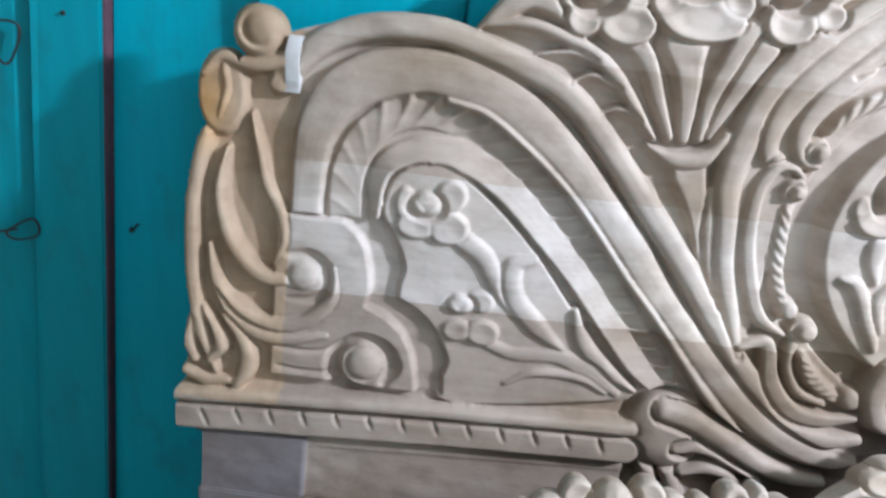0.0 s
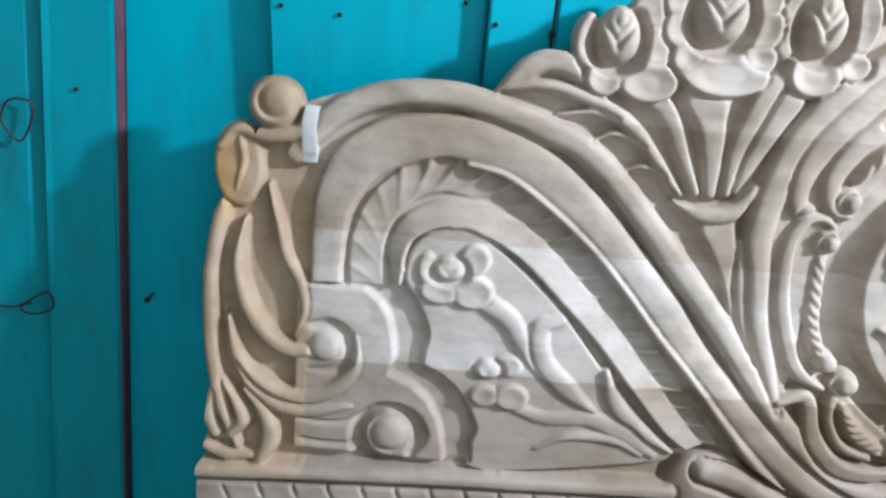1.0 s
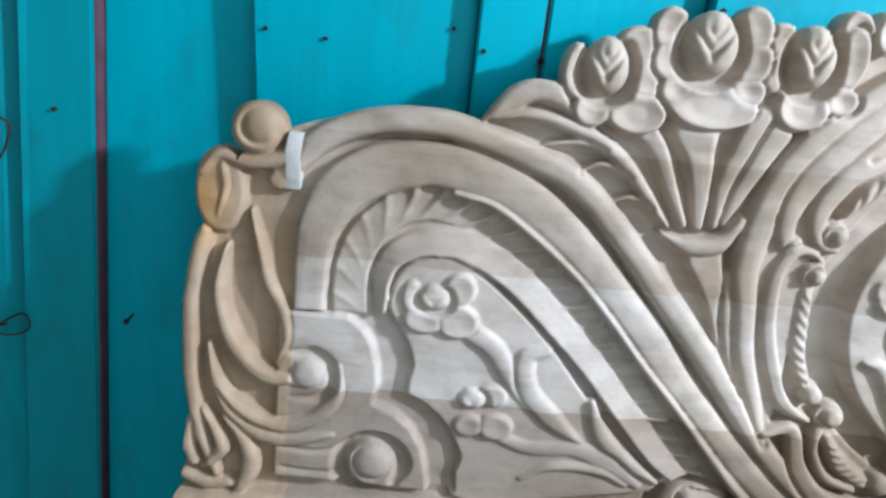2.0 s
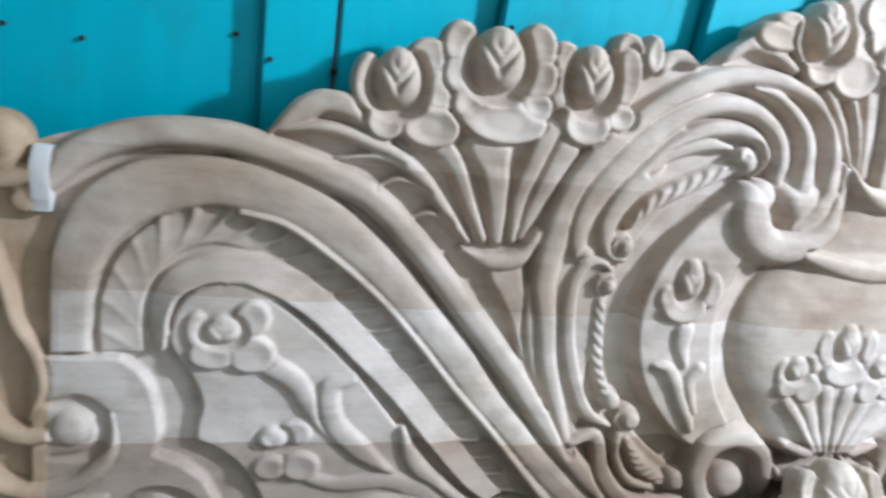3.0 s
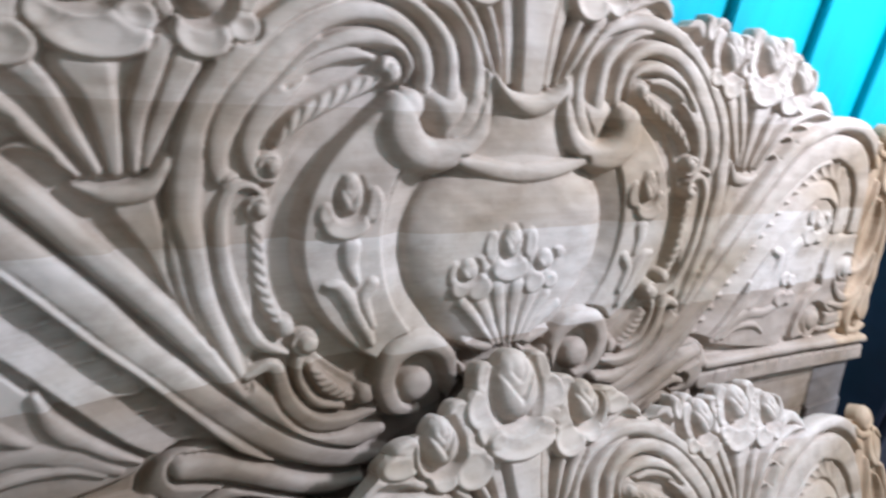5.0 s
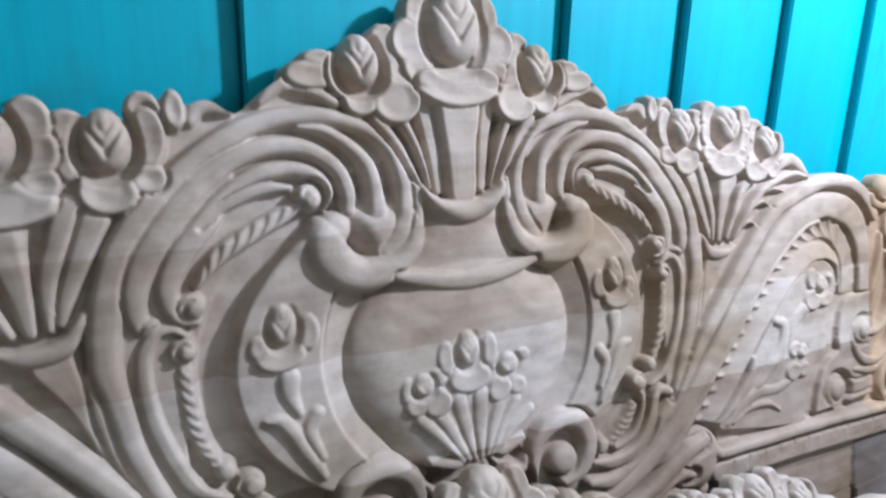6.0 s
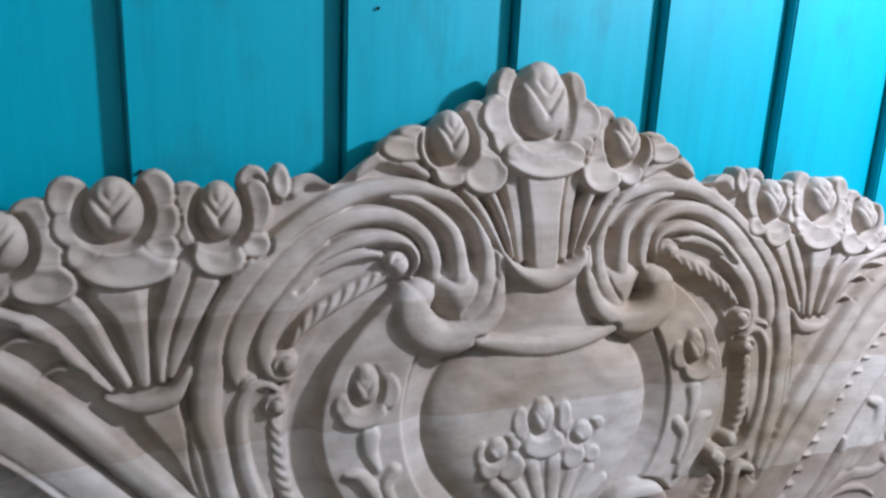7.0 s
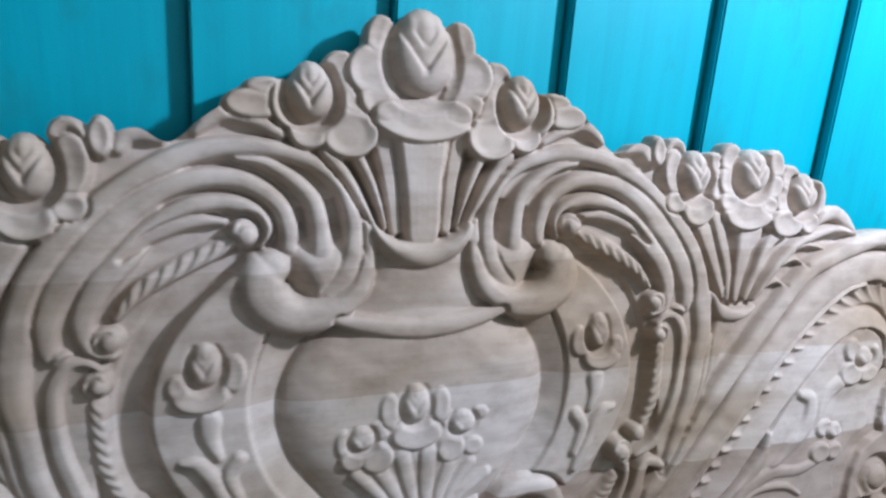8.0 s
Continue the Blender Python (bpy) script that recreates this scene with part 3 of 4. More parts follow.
strand("crescent", [(-284, 992), (-272, 999), (-259, 998), (-247, 962), (-221, 934), (-188, 928), (-158, 934)], (5.8, 6.9, 8.1, 10.1, 10.2, 9.7, 4.8), 25, 7, "ribbon")
strand("crescent", [(-224, 1015), (-237, 1001), (-235, 978), (-219, 954), (-192, 944)], (6.9, 5.8, 5.3, 5.9, 4.8), 22, 7, "ribbon")
dome("curl", (-231, 1017), 13.8, 13.8, 29, 10)
groove("curl_cut", [(-222, 1021), (-229, 1026), (-238, 1022), (-239, 1013), (-232, 1008), (-225, 1011)], (1.8, 3.0, 3.4, 3.4, 2.8, 1.2), (5, 9, 11, 11, 8, 3))
rope("rope_bead", [(-223, 989), (-207, 968), (-183, 952)], (5.4, 9.3, 6.7), 22, 8, 9)
dome("bead", (-168, 953), 12.0, 12.0, 26, 9)
# --- sprig on the ring
strand("sprig_stem", [(-191, 1106), (-191, 1092), (-184, 1073)], (10.5, 8.5, 4.3), 29.0, 18.0)
strand("sprig_leaf", [(-214, 1072), (-199, 1067), (-180, 1037), (-166, 1009)], (3.1, 7.4, 8.7, 4.4), 30.0, 18.0)
strand("sprig_leaf", [(-168, 1069), (-176, 1054), (-166, 1027)], (7.6, 7.1, 4.4), 29.0, 18.0)
lobes("sprig_petal", [(-170, 1146, 9.5, 15.9, 27.0), (-197, 1128, 21.8, 14.0, 30.0), (-216, 1138, 7.6, 10.2, 27.0)], 19)
bud("sprig_bud", (-193, 1155), 13.9, 20.1, 34, 17)
# --- great scrolls beside the cup: a swelling roll that curls up to a blunt tip
strand("great_scroll", [(-62, 1304), (-52, 1270), (-51, 1240), (-60, 1213), (-82, 1194), (-109, 1189), (-131, 1196), (-144, 1211), (-143, 1228), (-137, 1235)], (3.0, 5.0, 7.5, 12.5, 16.5, 18.5, 22.0, 25.0, 23.5, 17.5), (20, 27, 32, 35, 37, 37, 37, 37, 36, 32), -4, "round", False, True)
# --- foot volutes: a flat roll round a button
area("volute_ground", [(-160, 960), (-150, 1000), (-112, 1012), (-70, 998), (-56, 950), (-75, 922), (-120, 918)], 4)
strand("foot_volute", [(-112, 926), (-137, 936), (-148, 962), (-138, 989), (-111, 999), (-84, 989), (-70, 965), (-66, 938)], (9.0, 13.0, 14.5, 14.0, 13.0, 12.5, 12.0, 9.0), 30, 2)
dome("volute_button", (-111, 951), 21.0, 20.0, 29, 6)
# --- claw under the rail end
area("claw_ground", [(-378, 900), (-362, 932), (-330, 938), (-290, 920), (-235, 890), (-170, 876), (-60, 900), (-60, 770), (-365, 770)], -6)
strand("claw_finger", [(-350, 866), (-338, 838), (-317, 806)], (8.0, 9.0, 7.0), 20, 0)
strand("claw_finger", [(-331, 866), (-316, 838), (-296, 808)], (7.0, 9.0, 7.0), 20, 0)
dome("claw_head", (-331, 893), 43.0, 43.0, 30, 4)
groove("claw_pit", [(-306, 868), (-318, 872), (-323, 882), (-314, 890)], (5.0, 6.5, 6.5, 4.0), (14, 20, 20, 8))
strand("claw_finger", [(-308, 850), (-285, 858), (-262, 853), (-243, 840)], (6.0, 8.5, 8.0, 4.0), 24, -2)
strand("claw_finger", [(-320, 876), (-297, 882), (-268, 873), (-230, 851)], (7.0, 10.5, 9.5, 5.0), 27, -2)
strand("claw_finger", [(-340, 917), (-312, 911), (-280, 895), (-240, 874), (-205, 862), (-172, 860)], (13.0, 15.0, 14.5, 12.5, 10.5, 8.5), 31, -2)
# --- panel sprig
strand("panel_stem", [(-557, 1062), (-535, 1047), (-516, 1019), (-485, 986), (-467, 974)], (9.9, 10.0, 8.7, 4.7, 1.1), 23.8, 14.0)
strand("panel_leaf", [(-489, 1052), (-507, 1043), (-503, 1014), (-477, 987), (-443, 962)], (5.0, 10.1, 10.3, 10.4, 1.6), 23.8, 14.0)
strand("panel_leaf", [(-443, 1007), (-432, 978), (-407, 953), (-371, 932)], (4.2, 7.9, 8.6, 2.2), 23.8, 14.0)
strand("panel_leaf", [(-533, 968), (-495, 955), (-452, 958), (-419, 946), (-389, 927)], (6.3, 6.9, 8.5, 10.8, 4.4), 21.5, 14.0)
strand("panel_leaf", [(-498, 923), (-471, 938), (-428, 939), (-400, 926)], (2.2, 4.8, 4.9, 2.2), 22.2, 14.0)
lobes("panel_petal", [(-601, 1069, 17.9, 11.4, 24.5), (-572, 1071, 18.4, 15.0, 24.5), (-572, 1101, 13.2, 14.0, 23.5), (-614, 1090, 8.0, 14.4, 22.5)], 15)
bud("panel_bud", (-594, 1091), 15.0, 12.6, 27.0,  14)
lobes("panel_petal", [(-552, 972, 13.3, 10.6, 23.5), (-527, 973, 15.4, 12.7, 23.5), (-533, 1004, 13.3, 10.7, 22.5)], 15)
bud("panel_bud", (-551, 999), 13.2, 11.0, 26.0,  14)
# --- the vase with its neck, rim and foot
egg("vase_body", [(-129, 1135), (-117, 1157), (-99, 1172), (-78, 1184), (-45, 1205), (0, 1212), (45, 1205), (78, 1184), (99, 1172), (117, 1157), (129, 1135), (134, 1110), (132, 1085), (124, 1060), (105, 1030), (82, 1001), (52, 978), (0, 972), (-52, 978), (-82, 1001), (-105, 1030), (-124, 1060), (-132, 1085), (-134, 1110)], 25, -8, 0.5, 46, False, 120)
egg("vase_neck", [(-42, 1258), (-45, 1236), (-53, 1214), (-65, 1197), (-80, 1184), (-40, 1170), (0, 1163), (40, 1170), (80, 1184), (65, 1197), (53, 1214), (45, 1236), (42, 1258)], 20, 2, 0.5, 40, True, 60)
area("base_hollow", [(-58, 975), (-30, 972), (30, 972), (58, 975), (66, 870), (-66, 870)], -14)
strand("vase_foot", [(-56, 992), (-30, 984), (0, 981), (30, 984), (56, 992)], (5.0, 9.0, 10.0, 9.0, 5.0), 30, 6)
strand("foot_leaf", [(-4, 984), (-30, 966), (-52, 958), (-60, 968)], (6.0, 10.0, 9.0, 4.0), 30, -6)
strand("foot_leaf", [(-2, 984), (-14, 955), (-30, 930), (-48, 918)], (6.0, 11.0, 10.0, 4.0), 28, -8)
strand("vase_rim", [(-80, 1185), (-62, 1181), (-32, 1175), (0, 1172), (32, 1175), (62, 1181), (80, 1185)], (6.0, 8.5, 10.0, 10.5, 10.0, 8.5, 6.0), 31, (16, 18, 18, 18, 18, 18, 16))
area("trumpet_ground", [(-84, 1345), (-60, 1300), (-44, 1262), (0, 1255), (44, 1262), (60, 1300), (84, 1345), (0, 1360)], -12)
strand("trumpet_petal", [(-88, 1334), (-70, 1312), (-56, 1288), (-45, 1268)], (8.5, 7.5, 6.0, 3.5), 21, -12)
strand("trumpet_petal", [(-62, 1336), (-50, 1312), (-41, 1288), (-35, 1266)], (7.0, 6.5, 5.0, 3.0), 20, -12)
strand("trumpet_facet", [(-37, 1346), (-30, 1308), (-25, 1264)], (10.0, 8.0, 6.5), 12, -6, "flat")
strand("trumpet", [(0, 1350), (0, 1310), (0, 1262)], (30.0, 22.5, 19.0), 24, 2, "flat")
egg("vase_cup", [(-47, 1272), (-36, 1263), (-22, 1256), (0, 1252), (22, 1256), (36, 1263), (47, 1272), (50, 1263), (42, 1248), (26, 1235), (0, 1228), (-26, 1235), (-42, 1248), (-50, 1263)], 34, 12, 0.5, 12)
# --- roses on the crest (left half)
strand("crest_leaf", [(-253, 1335), (-243, 1347), (-221, 1342)], (6.9, 10.9, 5.1), 18, 2)
lobes("small_petal", [(-287, 1343, 12.9, 13.8, 20.0), (-264, 1342, 8.8, 16.6, 22.0)], 2, True)
lobes("petal", [(-499, 1292, 10.9, 21.0, 20.0), (-483, 1263, 15.0, 13.7, 25.0), (-447, 1263, 24.0, 16.3, 27.0), (-442, 1293, 15.3, 16.2, 21.0), (-451, 1317, 17.5, 13.4, 18.0)], 2, True)
bud("rose_bud", (-475, 1298), 19.8, 24.7, 32, 1, True)
lobes("petal", [(-341, 1329, 14.7, 13.7, 18.0), (-346, 1305, 12.0, 16.6, 21.0), (-317, 1280, 21.0, 18.1, 27.0), (-287, 1288, 13.7, 11.7, 23.0), (-285, 1321, 13.5, 24.1, 20.0)], 2, True)
bud("rose_bud", (-315, 1319), 19.8, 26.8, 32, 1, True)
lobes("petal", [(-429, 1330, 14.4, 16.9, 18.0), (-426, 1307, 14.6, 15.4, 20.0), (-417, 1284, 14.9, 12.2, 24.0), (-388, 1274, 35.1, 18.0, 29.0), (-362, 1288, 14.7, 11.9, 23.0), (-365, 1312, 18.1, 18.1, 21.0), (-365, 1334, 15.2, 18.8, 18.0)], 2, True)
bud("rose_bud", (-396, 1322), 23.6, 27.1, 34, 1, True)
# --- crest, left side of the centre
strand("crest_leaf", [(-195, 1349), (-174, 1367), (-155, 1364), (-126, 1348)], (3.9, 10.8, 9.0, 5.2), 20, 2)
lobes("small_petal", [(-137, 1387, 19.1, 8.6, 20.0), (-148, 1373, 25.1, 12.5, 22.0)], 2, True)
lobes("petal", [(-74, 1403, 17.0, 18.1, 18.0), (-60, 1382, 15.2, 18.4, 21.0), (-68, 1351, 25.0, 21.8, 27.0), (-104, 1351, 16.8, 14.7, 26.0), (-123, 1375, 12.3, 19.5, 23.0)], 2, True)
bud("rose_bud", (-101, 1386), 21.4, 27.1, 33, 1, True)
lobes("petal", [(-37, 1434, 15.3, 20.7, 19.0), (-46, 1406, 22.9, 21.8, 22.0), (-40, 1382, 18.8, 16.6, 24.0), (48, 1382, 20.3, 17.9, 24.0), (57, 1409, 25.0, 23.9, 22.0), (47, 1437, 16.4, 22.3, 19.0)], 2, True)
lobes("lip", [(1, 1364, 45.0, 19.6, 31.0), (-28, 1369, 19.1, 12.3, 29.0), (34, 1369, 20.1, 13.0, 29.0)], 10)
bud("rose_bud", (0, 1425), 32.0, 41.0, 36, 8, True)

# --- rail under the arches: a round, a notched flat and a hollow
strand("rail_round", [(-821, 866), (-656, 878), (-500, 886), (-368, 892)], 8.5, 30, 12)
strand("rail_flat", [(-820, 840), (-676, 849), (-538, 858), (-368, 866)], 16.5, 23, 10, "flat")
for k in range(13):
    x = -793 + 33.2 * k
    win, u, v = polar((x, 844 + 27 * (1 - (k / 12 - 1) ** 2) ** 0.8), 2.1, 14.0, 0.42)
    q = np.hypot(u, v)
    field.h[win][q < 1] -= (9.0 * (1 - q))[q < 1]
area("rail_hollow", [(-690, 815), (-363, 835), (-363, 850), (-690, 831)], 5, True)
area("lower_panel", [(-690, 748), (-363, 752), (-363, 836), (-690, 816)], 3, True)
area("post_top", [(-806, 738), (-690, 745), (-690, 827), (-807, 822)], 10, True)

# ---- mirror the half to the whole width ----
half, half_count = field, len(part_names)
field = Field(X0 + STEP * np.arange(2 * MID + 1), gz)
field.h = np.hstack([half.h, half.h[:, -2::-1]])
field.edge = np.hstack([half.edge, half.edge[:, -2::-1]])
central = {k for k in range(half_count) if k == 0 or (half.own[:, -1] == k).any()}
lookup = np.array([k if k in central else k + half_count for k in range(half_count)])
field.own = np.hstack([half.own, lookup[half.own[:, -2::-1]]])
part_names = part_names + part_names

# ---- the posy on the vase, not alike on both sides ----
for x, z, w in ((-66, 1040, 7.0), (-46, 1045, 8.5), (-22, 1052, 9.0), (28, 1040, 8.5), (48, 1036, 7.0), (66, 1022, 5.5), (4, 1052, 10.0)):
    strand("posy_stem", [(x, z), (0.62 * x - 1, 0.45 * z + 0.55 * 992), (0.30 * x, 986)], (w, 0.85 * w, 3.5), 30.5, 21.0)
lobes("posy_petal", [(-77, 1071, 7.5, 13.0, 29.0), (-69, 1055, 11.5, 11.0, 30.5), (-46, 1053, 15.0, 14.0, 31.0), (-44, 1079, 11.0, 9.0, 29.0)], 23)
bud("posy_bud", (-60, 1074), 12.5, 12.5, 34.0, 22.0)
lobes("posy_petal", [(27, 1053, 14.0, 13.5, 31.0), (51, 1052, 10.0, 9.5, 29.5), (58, 1085, 9.0, 6.5, 29.0), (25, 1082, 8.0, 9.0, 28.5)], 23)
bud("posy_bud", (40, 1078), 13.5, 12.5, 34.0, 22.0)
lobes("posy_petal", [(-34, 1097, 9.0, 17.0, 29.5), (-8, 1071, 24.0, 14.0, 32.0), (17, 1098, 9.0, 17.0, 29.5)], 23)
bud("posy_bud", (-8, 1102), 14.5, 20.0, 36.0, 22.0)


# the meshes take every second sample of the fine field
height = 0.68 * soften(field.h, 4)[::2, ::2]
edge = soften(field.edge, 2)[::2, ::2]
own = field.own[::2, ::2]
mx, mz = field.xs[::2], field.zs[::2]
ROW, COL, CELL = len(mz), len(mx), 2 * STEP
random_tool = np.random.default_rng(3)
coarse = random_tool.normal(size=(ROW // 9 + 3, COL // 14 + 3))
ja, ia = np.arange(ROW) / 9.0, np.arange(COL) / 14.0
jb, ib = ja.astype(int), ia.astype(int)
fj, fi = (ja - jb)[:, None], (ia - ib)[None, :]
fj, fi = fj * fj * (3 - 2 * fj), fi * fi * (3 - 2 * fi)
height += 0.42 * ((coarse[jb][:, ib] * (1 - fi) + coarse[jb][:, ib + 1] * fi) * (1 - fj) + (coarse[jb + 1][:, ib] * (1 - fi) + coarse[jb + 1][:, ib + 1] * fi) * fj)

height += 0.06 * soften(random_tool.normal(size=height.shape) * 2.0, 2)

# cells inside the outline; the vertices on its rim slide onto it
solid = edge > -0.45 * CELL
cell = solid[:-1, :-1] & solid[1:, :-1] & solid[:-1, 1:] & solid[1:, 1:]
used = np.zeros(edge.shape, dtype=np.int32)
for dj in (0, 1):
    for di in (0, 1):
        used[dj:ROW - 1 + dj, di:COL - 1 + di] += cell
rim = (used > 0) & (used < 4)
ez, ex = np.gradient(edge, CELL)
size = np.maximum(np.hypot(ex, ez), 0.2)
slide = np.where(rim & (np.abs(edge) < 0.004), np.clip(edge / size, -1.2 * CELL, 1.2 * CELL), 0)
px = np.broadcast_to(mx[None, :], edge.shape) - slide * ex / size
pz = np.broadcast_to(mz[:, None], edge.shape) - slide * ez / size
py = -height / 1000


def pieces(mark_of, mask):
    """Numbers the connected pieces of cells that have one owner."""
    rows, cols = mask.shape
    parent, runs, piece = [], [], np.full(mask.shape, -1, dtype=np.int64)

    def root(k):
        while parent[k] != k:
            parent[k] = parent[parent[k]]
            k = parent[k]
        return k

    before = []
    for j in range(rows):
        value = np.where(mask[j], mark_of[j], -1)
        cuts = np.concatenate([[0], np.nonzero(np.diff(value))[0] + 1, [cols]])
        now = []
        for c0, c1 in zip(cuts[:-1].tolist(), cuts[1:].tolist()):
            if value[c0] < 0:
                continue
            k = len(parent)
            parent.append(k)
            runs.append((j, c0, c1))
            now.append((c0, c1, int(value[c0]), k))
        p = 0
        for c0, c1, v, k in now:
            while p < len(before) and before[p][1] <= c0:
                p += 1
            q = p
            while q < len(before) and before[q][0] < c1:
                if before[q][2] == v:
                    parent[root(k)] = root(before[q][3])
                q += 1
        before = now
    for k, (j, c0, c1) in enumerate(runs):
        piece[j, c0:c1] = root(k)
    return piece


cell_own = own[:-1, :-1].copy()
for _ in range(3):
    piece = pieces(cell_own, cell)
    ids, inverse, count = np.unique(piece, return_inverse=True, return_counts=True)
    small = (count[inverse.reshape(piece.shape)] < 60) & cell
    left = small[:, 1:] & cell[:, :-1]
    cell_own[:, 1:][left] = cell_own[:, :-1][left]
    right = small[:, :-1] & cell[:, 1:] & ~small[:, 1:]
    cell_own[:, :-1][right] = cell_own[:, 1:][right]
piece = pieces(cell_own, cell)
piece_ids, first_at, piece_count = np.unique(piece, return_index=True, return_counts=True)
PIECES = [(int(k), part_names[cell_own.ravel()[i]]) for k, i, n in zip(piece_ids, first_at, piece_count) if k >= 0]


def carved(mark, name):
    """The mesh of one piece: its carved face, and sides down to the back of the board."""
    jj, ii = np.nonzero(piece == mark)
    n = edge.shape[1]
    quads = np.stack([jj * n + ii, jj * n + ii + 1, (jj + 1) * n + ii + 1, (jj + 1) * n + ii], 1)
    lines = np.concatenate([quads[:, [0, 1]], quads[:, [1, 2]], quads[:, [2, 3]], quads[:, [3, 0]]])
    key = np.sort(lines, 1)
    code = key[:, 0] * (n * ROW) + key[:, 1]
    value, first, count = np.unique(code, return_index=True, return_counts=True)
    border = lines[first[count == 1]]
    ids, flat = np.unique(quads, return_inverse=True)
    flat = flat.reshape(quads.shape)
    top = np.stack([px.ravel()[ids], py.ravel()[ids], pz.ravel()[ids]], 1)
    bid, bflat = np.unique(border, return_inverse=True)
    bflat = bflat.reshape(border.shape)
    upper = np.stack([px.ravel()[bid], py.ravel()[bid], pz.ravel()[bid]], 1)
    lower = upper.copy()
    lower[:, 1] = BACK
    verts = np.vstack([top, upper, lower])
    a = len(ids)
    b = a + len(bid)
    sides = np.stack([a + bflat[:, 1], a + bflat[:, 0], b + bflat[:, 0], b + bflat[:, 1]], 1)
    faces = np.vstack([flat, sides])
    me = bpy.data.meshes.new(name)
    me.vertices.add(len(verts))
    me.vertices.foreach_set("co", verts.ravel())
    me.loops.add(faces.size)
    me.loops.foreach_set("vertex_index", faces.ravel().astype(np.int32))
    me.polygons.add(len(faces))
    me.polygons.foreach_set("loop_start", (np.arange(len(faces)) * 4).astype(np.int32))
    me.polygons.foreach_set("use_smooth", np.ones(len(faces), dtype=bool))
    me.update(calc_edges=True)
    return me

# ================= the room =================
def structure(name, bm, material, label):
    return tagged(part(name, bm, material), label, name.split("_")[0], "", "structure")


structure("floor", block(-2.4, 2.4, -2.0, WALL_Y + 0.2, -0.1, 0, 0), FLOOR, "bare grey-brown earth and cement floor")
# ceiling and three walls stay out of view, added to close in bounced light
structure("ceiling", block(-2.4, 2.4, -2.0, WALL_Y + 0.2, 2.6, 2.7, 0), CEILING, "unseen plain pale ceiling added to bounce light")
structure("wall_west", block(-2.5, -2.4, -2.0, WALL_Y + 0.2, 0, 2.6, 0), PLASTER, "unseen cream side wall added to bounce light")
structure("wall_east", block(2.4, 2.5, -2.0, WALL_Y + 0.2, 0, 2.6, 0), PLASTER, "unseen cream side wall added to bounce light")
structure("wall_south", block(-2.5, 2.5, -2.1, -2.0, 0, 2.6, 0), PLASTER, "unseen cream wall behind the viewer, added to bounce light")

# ---- the boarded wall: upright planks, each with its left edge proud of its neighbour ----
wall = structure("wall_north", block(-2.4, 2.4, WALL_Y + 0.045, WALL_Y + 0.12, 0, 2.6, 0), BACKING, "turquoise painted wall of upright overlapping wooden planks")


def plank(x0, x1, proud0, proud1, slant=0.0, slant1=None):
    """A plank from floor to ceiling, its face set proud by the two amounts at its edges, a little out of plumb."""
    bm = bmesh.new()
    d = 0.03
    t = slant if slant1 is None else slant1
    faces = [(x0, slant, -proud0), (x1, t, -proud1), (x1, t, -proud1 + d), (x0, slant, -proud0 + d)]
    ring_lo = [(x - k * 1.1, y) for x, k, y in faces]
    ring_hi = [(x + k * 1.5, y) for x, k, y in faces]
    lo = [bm.verts.new((x, WALL_Y + y, 0)) for x, y in ring_lo]
    hi = [bm.verts.new((x, WALL_Y + y, 2.6)) for x, y in ring_hi]
    for i in range(4):
        j = (i + 1) % 4
        bm.faces.new((lo[i], lo[j], hi[j], hi[i]))
    bm.faces.new(lo[::-1]), bm.faces.new(hi)
    bmesh.ops.recalc_face_normals(bm, faces=bm.faces[:])
    bmesh.ops.bevel(bm, geom=[e for e in bm.edges if abs((e.verts[0].co - e.verts[1].co).z) > 1], offset=min(0.0022, 0.3 * (x1 - x0)), segments=2, affect="EDGES")
    return bm


SEAMS = [-2.38, -2.18, -1.97, -1.77, -1.57, -1.40, -1.21, -1.01, -0.775, -0.580, -0.386, -0.197, -0.019, 0.167, 0.358, 0.560, 0.76, 0.98, 1.18, 1.38, 1.58, 1.78, 1.98, 2.18, 2.38]
# cracks: where a plank has split, and how far crack and edge stand out of plumb
CRACKS = {-1.01: (-0.936, 0.15, 0.114, 0.016), -0.580: (-0.521, 0.0, 0.0, 0.0)}
for a, b in zip(SEAMS, SEAMS[1:]):
    if a in CRACKS:
        c, s0, s1, back = CRACKS[a]
        mid = 0.014 * (b - c) / (b - a)
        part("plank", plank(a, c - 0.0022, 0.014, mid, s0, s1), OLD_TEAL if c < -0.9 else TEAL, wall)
        part("split_edge", plank(c - 0.0020, c + 0.0004, mid - 0.002, mid - 0.003, s1), BARE, wall, "dark red bare edge of a split plank")
        part("plank", plank(c + 0.0008, b - 0.001, mid - back, 0.0, s1, 0.0), TEAL, wall)
    else:
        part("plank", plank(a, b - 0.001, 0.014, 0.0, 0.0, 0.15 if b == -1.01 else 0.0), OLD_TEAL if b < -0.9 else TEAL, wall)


def face_y(x):
    """The y of the planks' face at x."""
    for a, b in zip(SEAMS, SEAMS[1:]):
        if a <= x < b:
            return WALL_Y - 0.014 * (b - x) / (b - a)
    return WALL_Y


def nail(x, z, r):
    bm = bmesh.new()
    bmesh.ops.create_cone(bm, cap_ends=True, segments=10, radius1=r, radius2=r * 0.75, depth=0.004, matrix=pose(x, face_y(x) - 0.001, z, 90, 0, 0))
    bmesh.ops.create_cone(bm, cap_ends=True, segments=8, radius1=r * 0.4, radius2=r * 0.4, depth=0.03, matrix=pose(x, face_y(x) + 0.012, z, 90, 0, 0))
    return bm


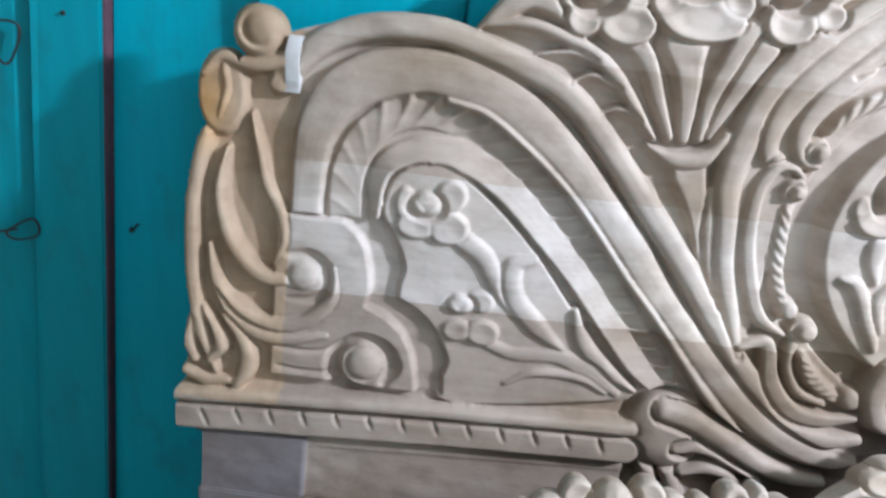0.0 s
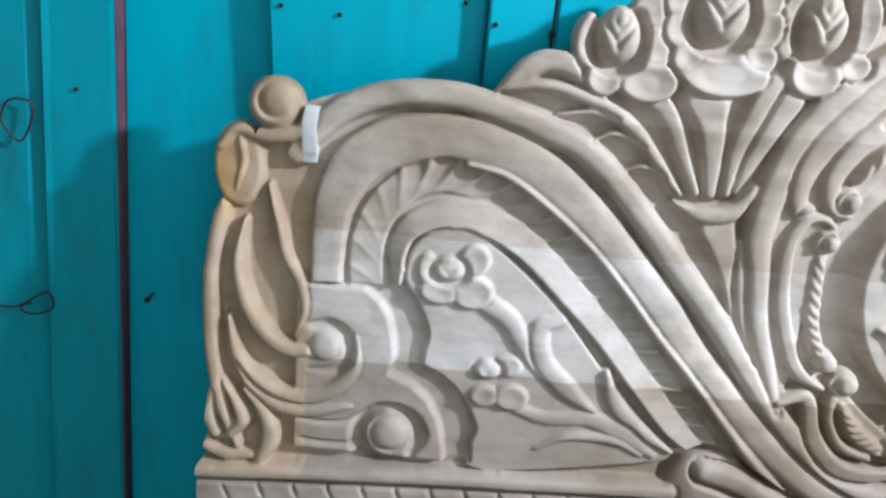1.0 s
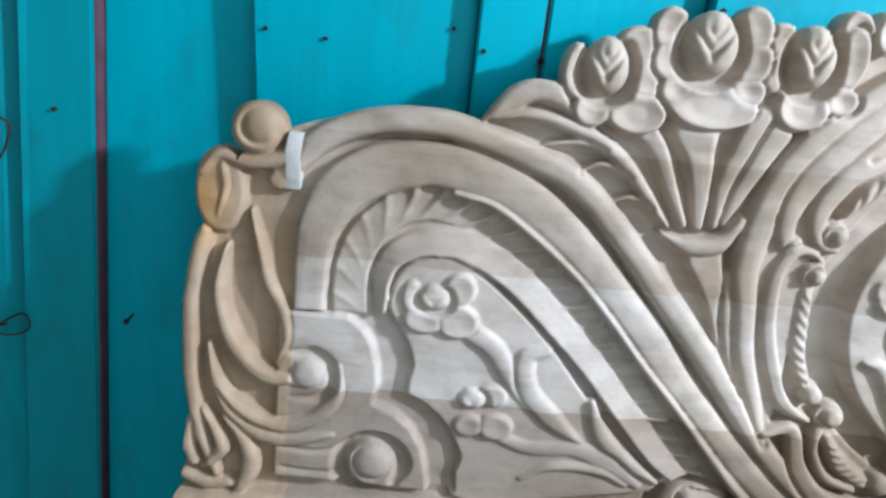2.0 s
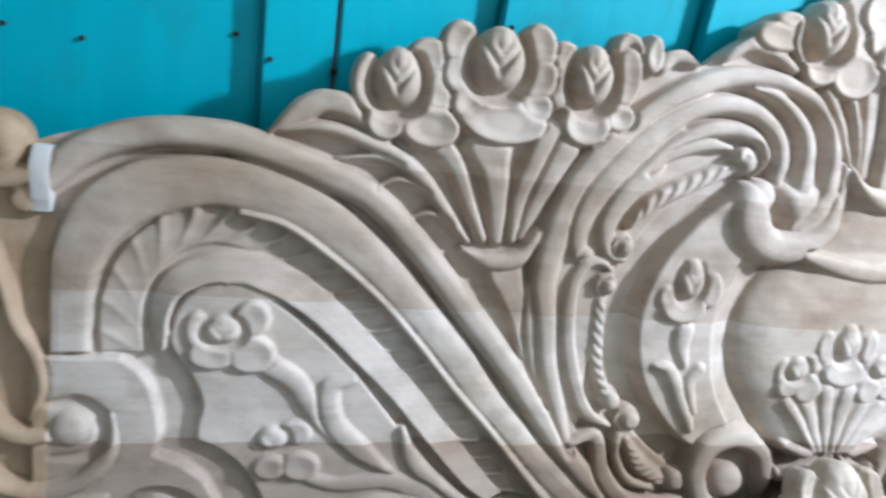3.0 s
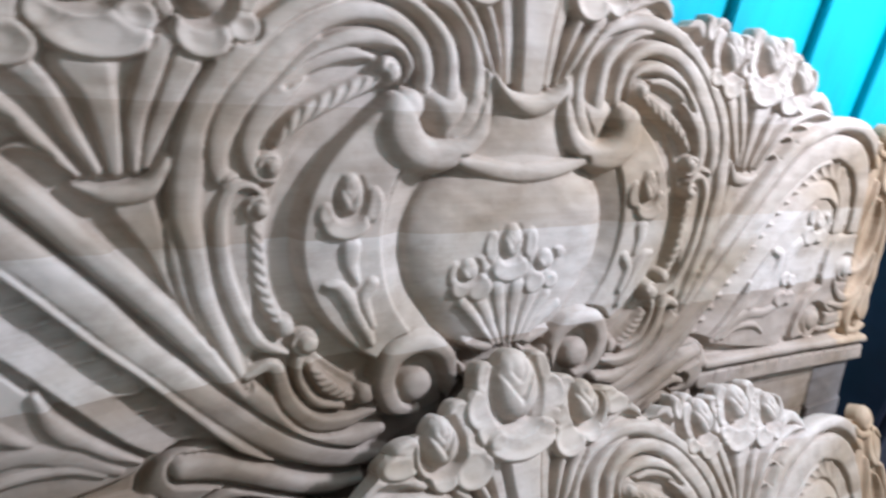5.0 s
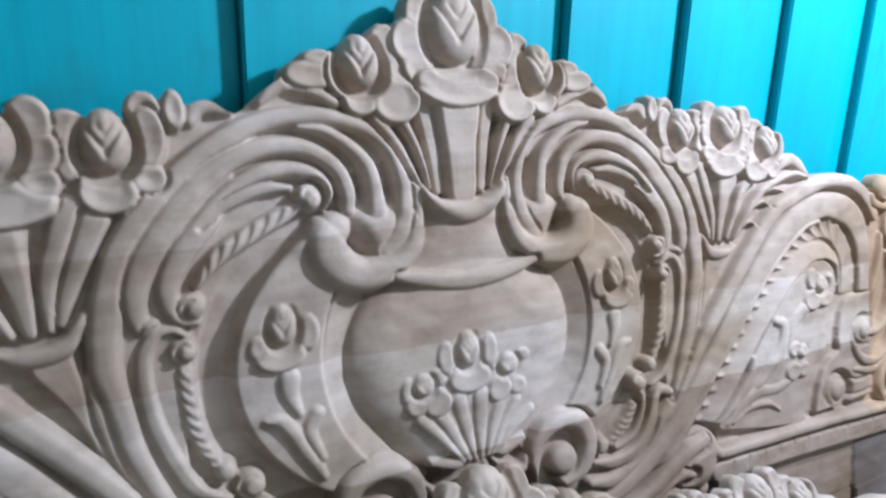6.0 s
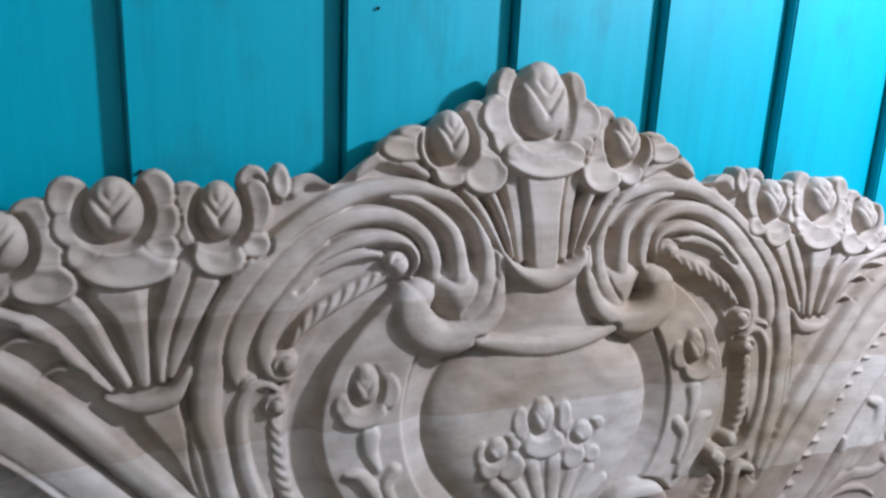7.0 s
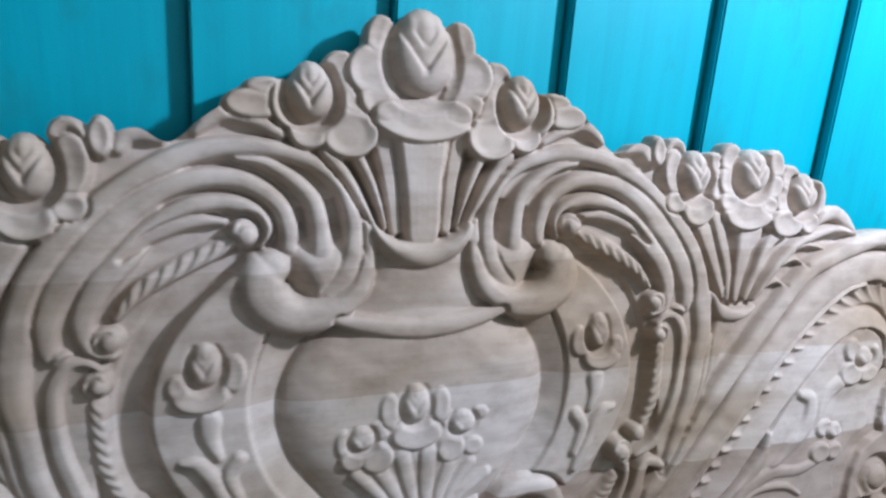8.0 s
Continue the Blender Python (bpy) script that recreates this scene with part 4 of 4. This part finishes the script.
for x, z, r in ((-0.964, 1.185, 0.003), (-0.923, 0.958, 0.004), (-0.764, 1.276, 0.0028), (-0.712, 1.272, 0.0028), (-0.601, 1.290, 0.003), (-0.573, 1.275, 0.003), (-0.522, 1.271, 0.0042), (-0.377, 1.327, 0.0028), (-0.166, 1.481, 0.0022)):
    tagged(part("nail", nail(x, z, 0.8 * r), IRON), "rusty iron nail head in the painted plank", "nail", "nails in the wall")


def wire_loop(points, r):
    cu = bpy.data.curves.new("wire", "CURVE")
    cu.dimensions, cu.bevel_depth, cu.bevel_resolution, cu.resolution_u = "3D", r, 2, 6
    sp = cu.splines.new("NURBS")
    sp.points.add(len(points) - 1)
    for p, (x, y, z) in zip(sp.points, points):
        p.co = (x, WALL_Y - 0.0145 - y * 0.5, z, 1)
    sp.use_endpoint_u = True
    ob = bpy.data.objects.new("wire", cu)
    me = bpy.data.meshes.new_from_object(ob)
    bpy.data.objects.remove(ob)
    return me


WIRES = [[(-1.043, 0.004, 1.149), (-1.036, 0.003, 1.168), (-1.026, 0.006, 1.173), (-1.004, 0.003, 1.172), (-1.008, 0.007, 1.156), (-1.018, 0.004, 1.138), (-1.029, 0.003, 1.124), (-1.037, 0.004, 1.138), (-1.043, 0.003, 1.150)],
         [(-1.093, 0.004, 0.938), (-1.070, 0.007, 0.935), (-1.052, 0.004, 0.948), (-1.027, 0.008, 0.966), (-1.024, 0.004, 0.950), (-1.027, 0.003, 0.938), (-1.045, 0.006, 0.932), (-1.060, 0.004, 0.929), (-1.068, 0.009, 0.941), (-1.050, 0.005, 0.945)]]
for pts in WIRES:
    tagged(part("wire_loop", wire_loop(pts, 0.0012), WIRE), "bent loop of thin dark wire on the plank wall", "wire")

# ---- an added navy box for the shaded dark beyond the end of the headboard ----
cupboard = tagged(new("cupboard"), "dark navy cupboard shape added for the shaded dark area by the plank wall", "cupboard")
cupboard.location = (1.33, WALL_Y - 0.02, 0)
part("body", block(-0.36, 0.36, -0.16, 0.0, 0.06, 1.16, 0.004), NAVY, cupboard)
part("top", block(-0.375, 0.375, -0.175, 0.0, 1.16, 1.185, 0.004), NAVY, cupboard)
for s in (-1, 1):
    part("door", block(min(s * 0.004, s * 0.345), max(s * 0.004, s * 0.345), -0.178, -0.162, 0.08, 1.14, 0.003), NAVY, cupboard)
    part("foot", block(s * 0.32 - 0.03, s * 0.32 + 0.03, -0.15, -0.01, 0.0, 0.06, 0.003), NAVY, cupboard)

# ---- the bulb ----
CORD = 2.6 - LAMP.z - 0.11 - 0.06
fitting = tagged(new("ceiling_bulb"), "lit white bulb hanging on a cord from the ceiling", "lamp")
fitting.location = LAMP + Vector((0, 0, 0.11))
bm = bmesh.new()
bmesh.ops.create_uvsphere(bm, u_segments=20, v_segments=12, radius=0.03, matrix=Matrix.Diagonal((1, 1, 1.2, 1)))
part("globe", bm, GLOBE, fitting)
bm = bmesh.new()
bmesh.ops.create_cone(bm, cap_ends=True, segments=16, radius1=0.02, radius2=0.014, depth=0.06, matrix=pose(0, 0, 0.06))
part("holder", bm, HOLDER, fitting)
bm = bmesh.new()
bmesh.ops.create_cone(bm, cap_ends=True, segments=8, radius1=0.003, radius2=0.003, depth=CORD, matrix=pose(0, 0, 0.06 + CORD / 2))
part("cord", bm, HOLDER, fitting)

# ================= the two carved bed boards =================
MESHES = [(name, carved(k, name)) for k, name in PIECES]


def bed_board(name, label, m, foot, wood):
    """A carved board on two posts; foot is the z of its own frame at which it ends."""
    board = tagged(new(name), label, "bed board")
    board.matrix_world = m
    for kind, me in MESHES:
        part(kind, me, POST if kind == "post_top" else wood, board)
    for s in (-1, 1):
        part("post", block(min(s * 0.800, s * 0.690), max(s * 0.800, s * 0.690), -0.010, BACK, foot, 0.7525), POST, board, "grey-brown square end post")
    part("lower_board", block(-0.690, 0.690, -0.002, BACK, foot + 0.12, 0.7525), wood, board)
    part("filler_strip", filler(), FILLER, board, "pale filler strip in the joint")
    return board


def filler():
    """A pale strip let into the joint of the end stile; its face follows the carving, a hair proud of it."""
    j0, j1 = int((1.174 - Z0) / CELL), int((1.223 - Z0) / CELL)
    i0, i1 = int((-0.727 - X0) / CELL), int((-0.714 - X0) / CELL)
    ridge = height[j0 - 12:j1 + 12, i0 - 3:i1 + 3].max(1)
    ridge = np.convolve(ridge, np.ones(15) / 15, "same")[12:-12]
    face = np.repeat(ridge[:, None], i1 - i0, 1) - 0.4 * np.abs(np.linspace(-1, 1, i1 - i0))[None, :] ** 3
    bm = bmesh.new()
    rows = []
    for j in range(face.shape[0]):
        lean = 0.0006 * math.sin(j * 0.22) + 0.00006 * (j - 16)
        rows.append([bm.verts.new((mx[i0 + i] + lean, -face[j, i] / 1000 - 0.0012, mz[j0 + j])) for i in range(face.shape[1])])
    for low, up in zip(rows, rows[1:]):
        for i in range(len(low) - 1):
            bm.faces.new((low[i], low[i + 1], up[i + 1], up[i]))
    rim_edges = [e for e in bm.edges if e.is_boundary]
    made = bmesh.ops.extrude_edge_only(bm, edges=rim_edges)["geom"]
    for v in made:
        if isinstance(v, bmesh.types.BMVert):
            v.co.y += 0.012
    return bm


bed_board("headboard", "raw carved pale wood headboard with vase, leaning on the wall", BOARD, 0.0, WOOD)
FOOT = BOARD @ pose(-0.0189, -0.0592, 0.9322, -18.2, 0.15, 2.38) @ Matrix.Scale(0.962, 4) @ pose(0, 0, -1.4)
bed_board("footboard", "raw carved pale wood footboard leaning before the headboard", FOOT, 0.322, SHADED_FOOT_WOOD)
